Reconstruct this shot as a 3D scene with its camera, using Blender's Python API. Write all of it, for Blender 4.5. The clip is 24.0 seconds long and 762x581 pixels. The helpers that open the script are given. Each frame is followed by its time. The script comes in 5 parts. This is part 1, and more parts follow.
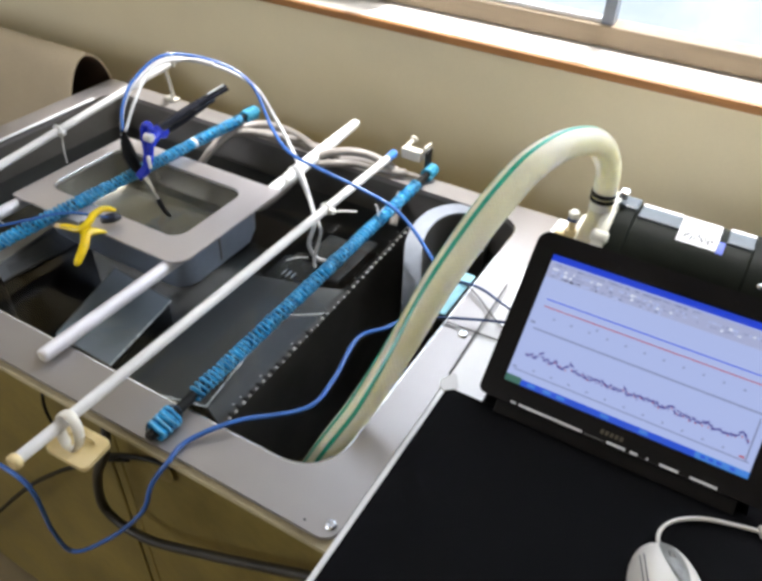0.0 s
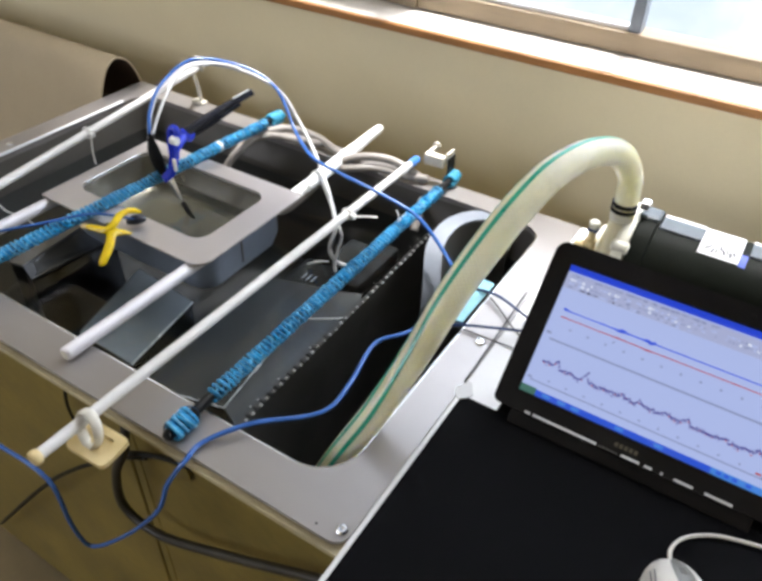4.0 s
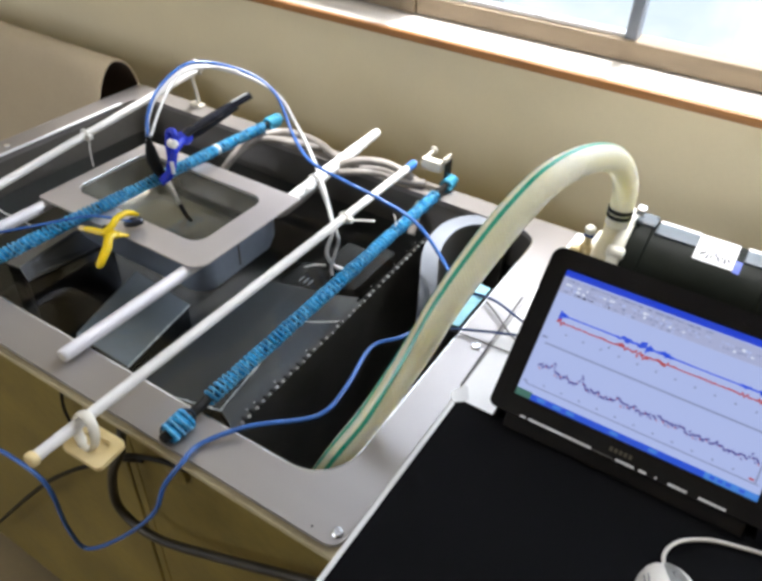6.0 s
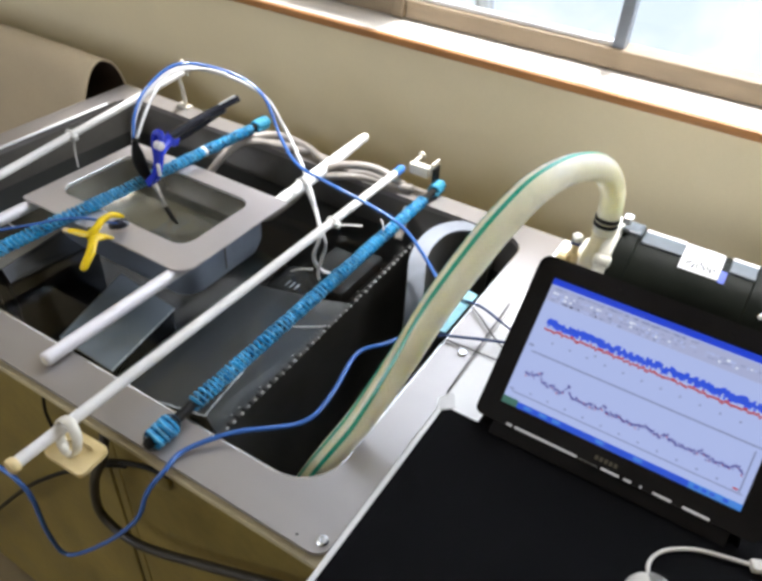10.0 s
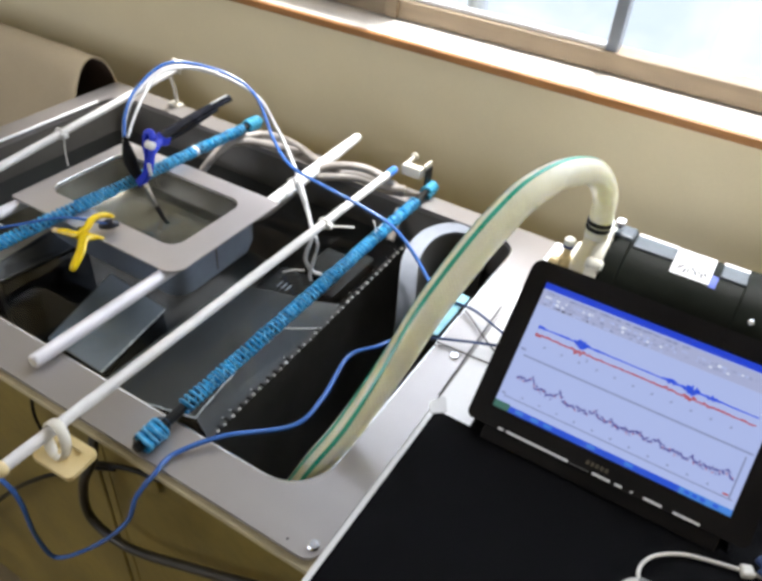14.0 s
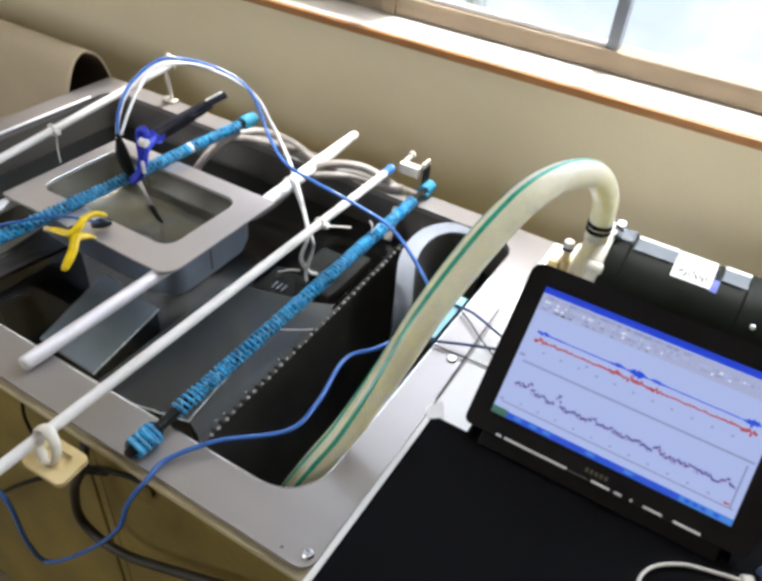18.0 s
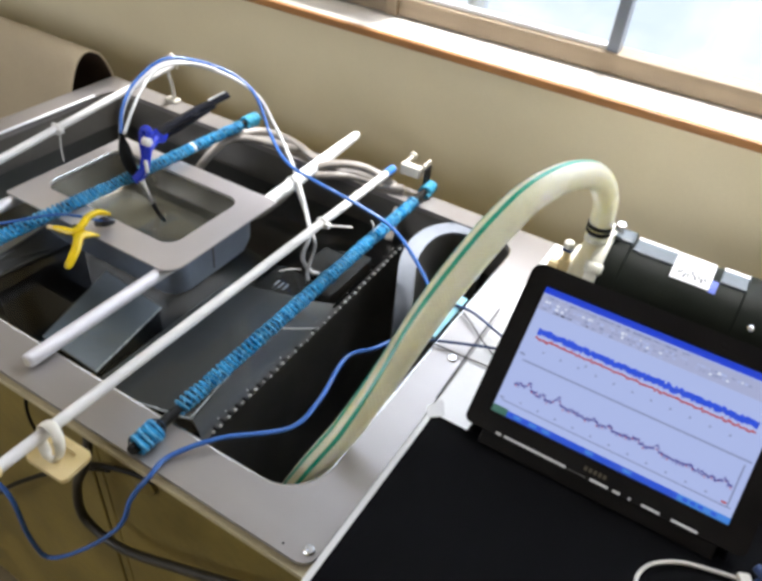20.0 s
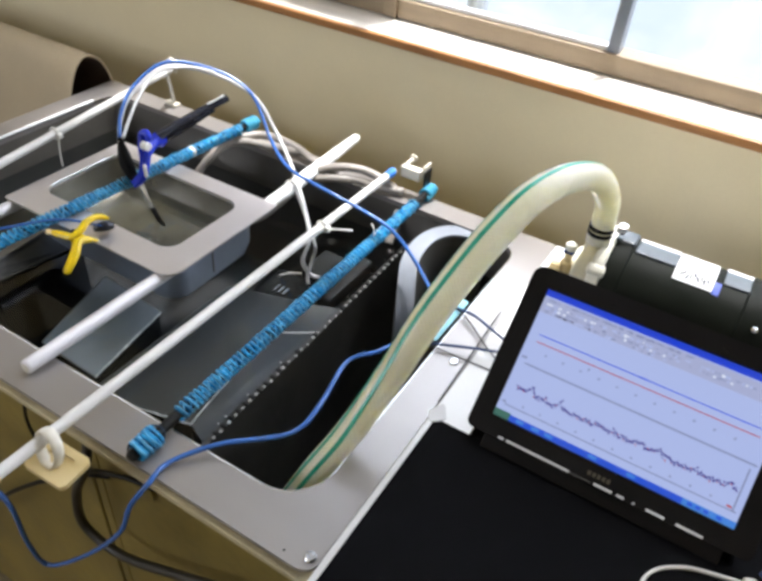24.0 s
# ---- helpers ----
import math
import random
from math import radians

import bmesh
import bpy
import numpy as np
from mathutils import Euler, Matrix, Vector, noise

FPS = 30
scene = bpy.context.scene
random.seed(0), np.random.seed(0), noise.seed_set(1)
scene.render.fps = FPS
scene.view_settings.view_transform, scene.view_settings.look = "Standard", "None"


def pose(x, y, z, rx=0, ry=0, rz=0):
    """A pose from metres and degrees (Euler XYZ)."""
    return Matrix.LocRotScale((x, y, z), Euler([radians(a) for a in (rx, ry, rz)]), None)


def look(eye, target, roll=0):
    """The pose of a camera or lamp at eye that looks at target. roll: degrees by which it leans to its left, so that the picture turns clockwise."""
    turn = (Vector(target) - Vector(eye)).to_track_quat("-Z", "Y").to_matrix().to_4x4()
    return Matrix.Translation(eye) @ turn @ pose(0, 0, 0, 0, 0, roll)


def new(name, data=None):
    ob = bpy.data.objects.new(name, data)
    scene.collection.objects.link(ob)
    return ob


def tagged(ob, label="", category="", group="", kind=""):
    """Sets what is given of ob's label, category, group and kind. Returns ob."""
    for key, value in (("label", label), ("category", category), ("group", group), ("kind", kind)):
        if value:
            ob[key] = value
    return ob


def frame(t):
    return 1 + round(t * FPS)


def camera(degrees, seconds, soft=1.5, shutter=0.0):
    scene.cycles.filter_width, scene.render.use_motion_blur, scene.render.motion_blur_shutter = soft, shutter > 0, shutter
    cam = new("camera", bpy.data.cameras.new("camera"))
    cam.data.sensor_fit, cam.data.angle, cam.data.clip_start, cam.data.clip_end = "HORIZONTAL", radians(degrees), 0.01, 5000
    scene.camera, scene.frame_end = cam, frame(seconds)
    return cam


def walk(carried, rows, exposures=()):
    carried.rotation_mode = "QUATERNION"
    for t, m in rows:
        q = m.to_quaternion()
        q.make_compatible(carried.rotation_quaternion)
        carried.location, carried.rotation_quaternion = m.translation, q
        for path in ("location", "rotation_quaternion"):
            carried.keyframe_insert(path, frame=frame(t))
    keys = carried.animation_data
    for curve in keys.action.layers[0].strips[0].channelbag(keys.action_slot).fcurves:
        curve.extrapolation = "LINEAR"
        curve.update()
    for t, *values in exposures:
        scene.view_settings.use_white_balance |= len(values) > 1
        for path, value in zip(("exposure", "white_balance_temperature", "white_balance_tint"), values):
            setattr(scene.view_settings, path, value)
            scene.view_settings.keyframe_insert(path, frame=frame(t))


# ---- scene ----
cam = camera(57.25, 24.0, soft=3.45)
PATH = [
    (0, (-0.0256, 0.0433, 1.3578), (-0.5796, 1.0662, 0.4109), 2.48),
    (0.5, (-0.0229, 0.0484, 1.3595), (-0.5791, 1.0627, 0.4046), 2.06),
    (1, (-0.0231, 0.0443, 1.3591), (-0.5775, 1.0543, 0.3986), 2.65),
    (1.5, (-0.0255, 0.0455, 1.3614), (-0.5861, 1.0537, 0.4026), 2.88),
    (2, (-0.0251, 0.0502, 1.3627), (-0.5977, 1.0571, 0.4096), 2.89),
    (2.5, (-0.0240, 0.0581, 1.3627), (-0.6043, 1.0587, 0.4077), 2.50),
    (4.5, (-0.0165, 0.0456, 1.3652), (-0.6220, 1.0422, 0.4217), 1.94),
    (5, (-0.0159, 0.0451, 1.3660), (-0.6202, 1.0434, 0.4236), 2.08),
    (5.5, (-0.0185, 0.0435, 1.3678), (-0.6183, 1.0460, 0.4269), 2.53),
    (6, (-0.0179, 0.0457, 1.3671), (-0.6154, 1.0503, 0.4270), 2.53),
    (6.5, (-0.0172, 0.0476, 1.3675), (-0.6128, 1.0538, 0.4280), 2.66),
    (7, (-0.0175, 0.0471, 1.3685), (-0.6103, 1.0555, 0.4294), 2.89),
    (7.5, (-0.0174, 0.0452, 1.3688), (-0.6071, 1.0579, 0.4324), 3.01),
    (8, (-0.0173, 0.0454, 1.3697), (-0.6047, 1.0607, 0.4347), 3.23),
    (8.5, (-0.0192, 0.0473, 1.3699), (-0.6036, 1.0647, 0.4354), 3.40),
    (9, (-0.0208, 0.0506, 1.3695), (-0.6023, 1.0697, 0.4349), 3.58),
    (9.5, (-0.0203, 0.0503, 1.3702), (-0.5988, 1.0706, 0.4350), 3.74),
    (10, (-0.0219, 0.0489, 1.3694), (-0.5949, 1.0715, 0.4335), 4.00),
    (10.5, (-0.0226, 0.0503, 1.3700), (-0.5914, 1.0736, 0.4322), 4.12),
    (12.5, (-0.0240, 0.0529, 1.3708), (-0.5832, 1.0807, 0.4323), 4.53),
    (13, (-0.0250, 0.0537, 1.3712), (-0.5829, 1.0822, 0.4327), 4.66),
    (13.5, (-0.0254, 0.0547, 1.3714), (-0.5818, 1.0835, 0.4323), 4.69),
    (14, (-0.0257, 0.0531, 1.3722), (-0.5809, 1.0829, 0.4335), 4.88),
    (14.5, (-0.0253, 0.0546, 1.3725), (-0.5799, 1.0843, 0.4333), 4.83),
    (15, (-0.0271, 0.0552, 1.3721), (-0.5784, 1.0869, 0.4332), 5.02),
    (15.5, (-0.0261, 0.0577, 1.3723), (-0.5784, 1.0882, 0.4326), 4.91),
    (16, (-0.0300, 0.0567, 1.3729), (-0.5793, 1.0882, 0.4326), 5.30),
    (16.5, (-0.0304, 0.0591, 1.3722), (-0.5805, 1.0890, 0.4306), 5.32),
    (17, (-0.0327, 0.0630, 1.3712), (-0.5805, 1.0917, 0.4270), 5.32),
    (17.5, (-0.0327, 0.0658, 1.3712), (-0.5786, 1.0939, 0.4251), 5.23),
    (18, (-0.0342, 0.0653, 1.3719), (-0.5774, 1.0933, 0.4242), 5.43),
    (18.5, (-0.0340, 0.0638, 1.3729), (-0.5766, 1.0913, 0.4243), 5.51),
    (20.5, (-0.0331, 0.0591, 1.3748), (-0.5757, 1.0893, 0.4292), 5.82),
    (21, (-0.0325, 0.0592, 1.3740), (-0.5761, 1.0903, 0.4299), 5.71),
    (21.5, (-0.0320, 0.0601, 1.3746), (-0.5772, 1.0904, 0.4305), 5.64),
    (22, (-0.0324, 0.0595, 1.3733), (-0.5818, 1.0908, 0.4328), 5.47),
    (22.5, (-0.0351, 0.0610, 1.3729), (-0.5870, 1.0916, 0.4331), 5.41),
    (23, (-0.0356, 0.0613, 1.3731), (-0.5875, 1.0916, 0.4330), 5.32),
    (23.5, (-0.0349, 0.0627, 1.3725), (-0.5840, 1.0934, 0.4312), 5.34),
    (24, (-0.0348, 0.0643, 1.3719), (-0.5823, 1.0947, 0.4293), 5.32),
]
walk(cam, [(t, look(eye, target, roll)) for t, eye, target, roll in PATH])

# ---- world, sun, large lights, exposure ----
world = bpy.data.worlds.new("world")
scene.world = world
world.use_nodes = True
wn = world.node_tree.nodes
sky = wn.new("ShaderNodeTexSky")
sky.sky_type, sky.sun_disc = "NISHITA", False
SUN_ELEV, SUN_ROT = radians(77.5), radians(8)
sky.sun_elevation, sky.sun_rotation = SUN_ELEV, SUN_ROT
world.node_tree.links.new(sky.outputs[0], wn["Background"].inputs[0])
wn["Background"].inputs[1].default_value = 0.076

sun = new("sun", bpy.data.lights.new("sun", "SUN"))
sun.data.energy, sun.data.angle, sun.data.color = 5.0, radians(4), (1.0, 0.985, 0.97)
sun_dir = Vector((math.sin(SUN_ROT) * math.cos(SUN_ELEV), math.cos(SUN_ROT) * math.cos(SUN_ELEV), math.sin(SUN_ELEV)))
sun.matrix_world = look(sun_dir * 20, (0, 0, 0))

# daylight just outside the window, coming steeply down from the sky: three strips one above the other
for x, z, across, power in ((0.37, 1.45, 1.9, 8.0), (0.12, 1.85, 2.35, 8.6), (0.12, 2.25, 2.35, 8.0)):
    window_light = new("window_light", bpy.data.lights.new("window_light", "AREA"))
    window_light.data.shape, window_light.data.size, window_light.data.size_y = "RECTANGLE", across, 0.34
    window_light.data.energy, window_light.data.color = power, (0.80, 0.865, 1.0)
    window_light.matrix_world = look((x, 1.45, z), (x - 0.10, 0.85, z - 0.75))

# unseen fill lamp behind the camera, added to brighten wall and fronts
south_fill_light = new("south_fill_light", bpy.data.lights.new("south_fill_light", "AREA"))
south_fill_light.data.shape, south_fill_light.data.size, south_fill_light.data.size_y = "RECTANGLE", 2.2, 1.2
south_fill_light.data.energy, south_fill_light.data.color = 37, (0.85, 0.885, 1.0)
south_fill_light.matrix_world = look((-2.8, -2.62, 2.25), (-2.0, 0.0, 1.3))

scene.view_settings.exposure = 0.66


# ---- materials ----
def material(name, color, rough=0.5, metal=0.0, vary=0.12, scale=12.0, fine=160.0, bump=0.1, spec=0.5, second=None, stretch=(1, 1, 1),
             transmission=0.0, ior=1.45, coat=0.0, rvary=0.12, sss=0.0):
    """A surface with colour variation at two scales, fine relief and uneven gloss."""
    m = bpy.data.materials.new(name)
    m.use_nodes = True
    n, l = m.node_tree.nodes, m.node_tree.links
    b = n["Principled BSDF"]
    b.inputs["Metallic"].default_value = metal
    b.inputs["Specular IOR Level"].default_value = spec
    b.inputs["Transmission Weight"].default_value = transmission
    b.inputs["IOR"].default_value = ior
    b.inputs["Coat Weight"].default_value = coat
    b.inputs["Subsurface Weight"].default_value, b.inputs["Subsurface Scale"].default_value = sss, 0.05
    b.inputs["Subsurface Radius"].default_value = (1.0, 0.9, 0.5)
    tc = n.new("ShaderNodeTexCoord")
    mp = n.new("ShaderNodeMapping")
    mp.inputs["Scale"].default_value = stretch
    l.new(tc.outputs["Object"], mp.inputs[0])
    big, small = n.new("ShaderNodeTexNoise"), n.new("ShaderNodeTexNoise")
    big.inputs["Scale"].default_value, big.inputs["Detail"].default_value = scale, 5
    small.inputs["Scale"].default_value, small.inputs["Detail"].default_value = fine, 3
    l.new(mp.outputs[0], big.inputs["Vector"])
    l.new(mp.outputs[0], small.inputs["Vector"])
    ramp = n.new("ShaderNodeValToRGB")
    second = second or tuple(c * (1 - 2.2 * vary) for c in color)
    ramp.color_ramp.elements[0].position, ramp.color_ramp.elements[1].position = 0.32, 0.66
    ramp.color_ramp.elements[0].color, ramp.color_ramp.elements[1].color = (*second, 1), (*color, 1)
    l.new(big.outputs[0], ramp.inputs[0])
    mix = n.new("ShaderNodeMixRGB")
    mix.blend_type, mix.inputs[0].default_value = "MULTIPLY", min(1.0, vary * 2.5)
    tone = n.new("ShaderNodeMapRange")
    tone.inputs[3].default_value, tone.inputs[4].default_value = 0.7, 1.25
    l.new(small.outputs[0], tone.inputs[0])
    l.new(ramp.outputs[0], mix.inputs[1])
    l.new(tone.outputs[0], mix.inputs[2])
    l.new(mix.outputs[0], b.inputs["Base Color"])
    rr = n.new("ShaderNodeMapRange")
    rr.inputs[3].default_value, rr.inputs[4].default_value = max(0.0, rough - rvary), min(1.0, rough + rvary)
    l.new(big.outputs[0], rr.inputs[0])
    l.new(rr.outputs[0], b.inputs["Roughness"])
    if bump:
        bp = n.new("ShaderNodeBump")
        bp.inputs["Strength"].default_value, bp.inputs["Distance"].default_value = bump, 0.002
        l.new(small.outputs[0], bp.inputs["Height"])
        l.new(bp.outputs[0], b.inputs["Normal"])
    return m


def glow(name, color, strength, second=None, scale=1.0):
    """A surface that gives off light: the computer's display, the bright outdoors."""
    m = bpy.data.materials.new(name)
    m.use_nodes = True
    n, l = m.node_tree.nodes, m.node_tree.links
    b = n["Principled BSDF"]
    b.inputs["Base Color"].default_value = (0.01, 0.01, 0.01, 1)
    b.inputs["Roughness"].default_value = 0.3
    b.inputs["Emission Strength"].default_value = strength * 0.62
    b.inputs["Emission Color"].default_value = (*color, 1)
    if second:
        tc, no, ra = n.new("ShaderNodeTexCoord"), n.new("ShaderNodeTexNoise"), n.new("ShaderNodeValToRGB")
        no.inputs["Scale"].default_value, no.inputs["Detail"].default_value = scale, 6
        ra.color_ramp.elements[0].position, ra.color_ramp.elements[1].position = 0.4, 0.6
        ra.color_ramp.elements[0].color, ra.color_ramp.elements[1].color = (*second, 1), (*color, 1)
        l.new(tc.outputs["Object"], no.inputs["Vector"])
        l.new(no.outputs[0], ra.inputs[0])
        l.new(ra.outputs[0], b.inputs["Emission Color"])
    return m


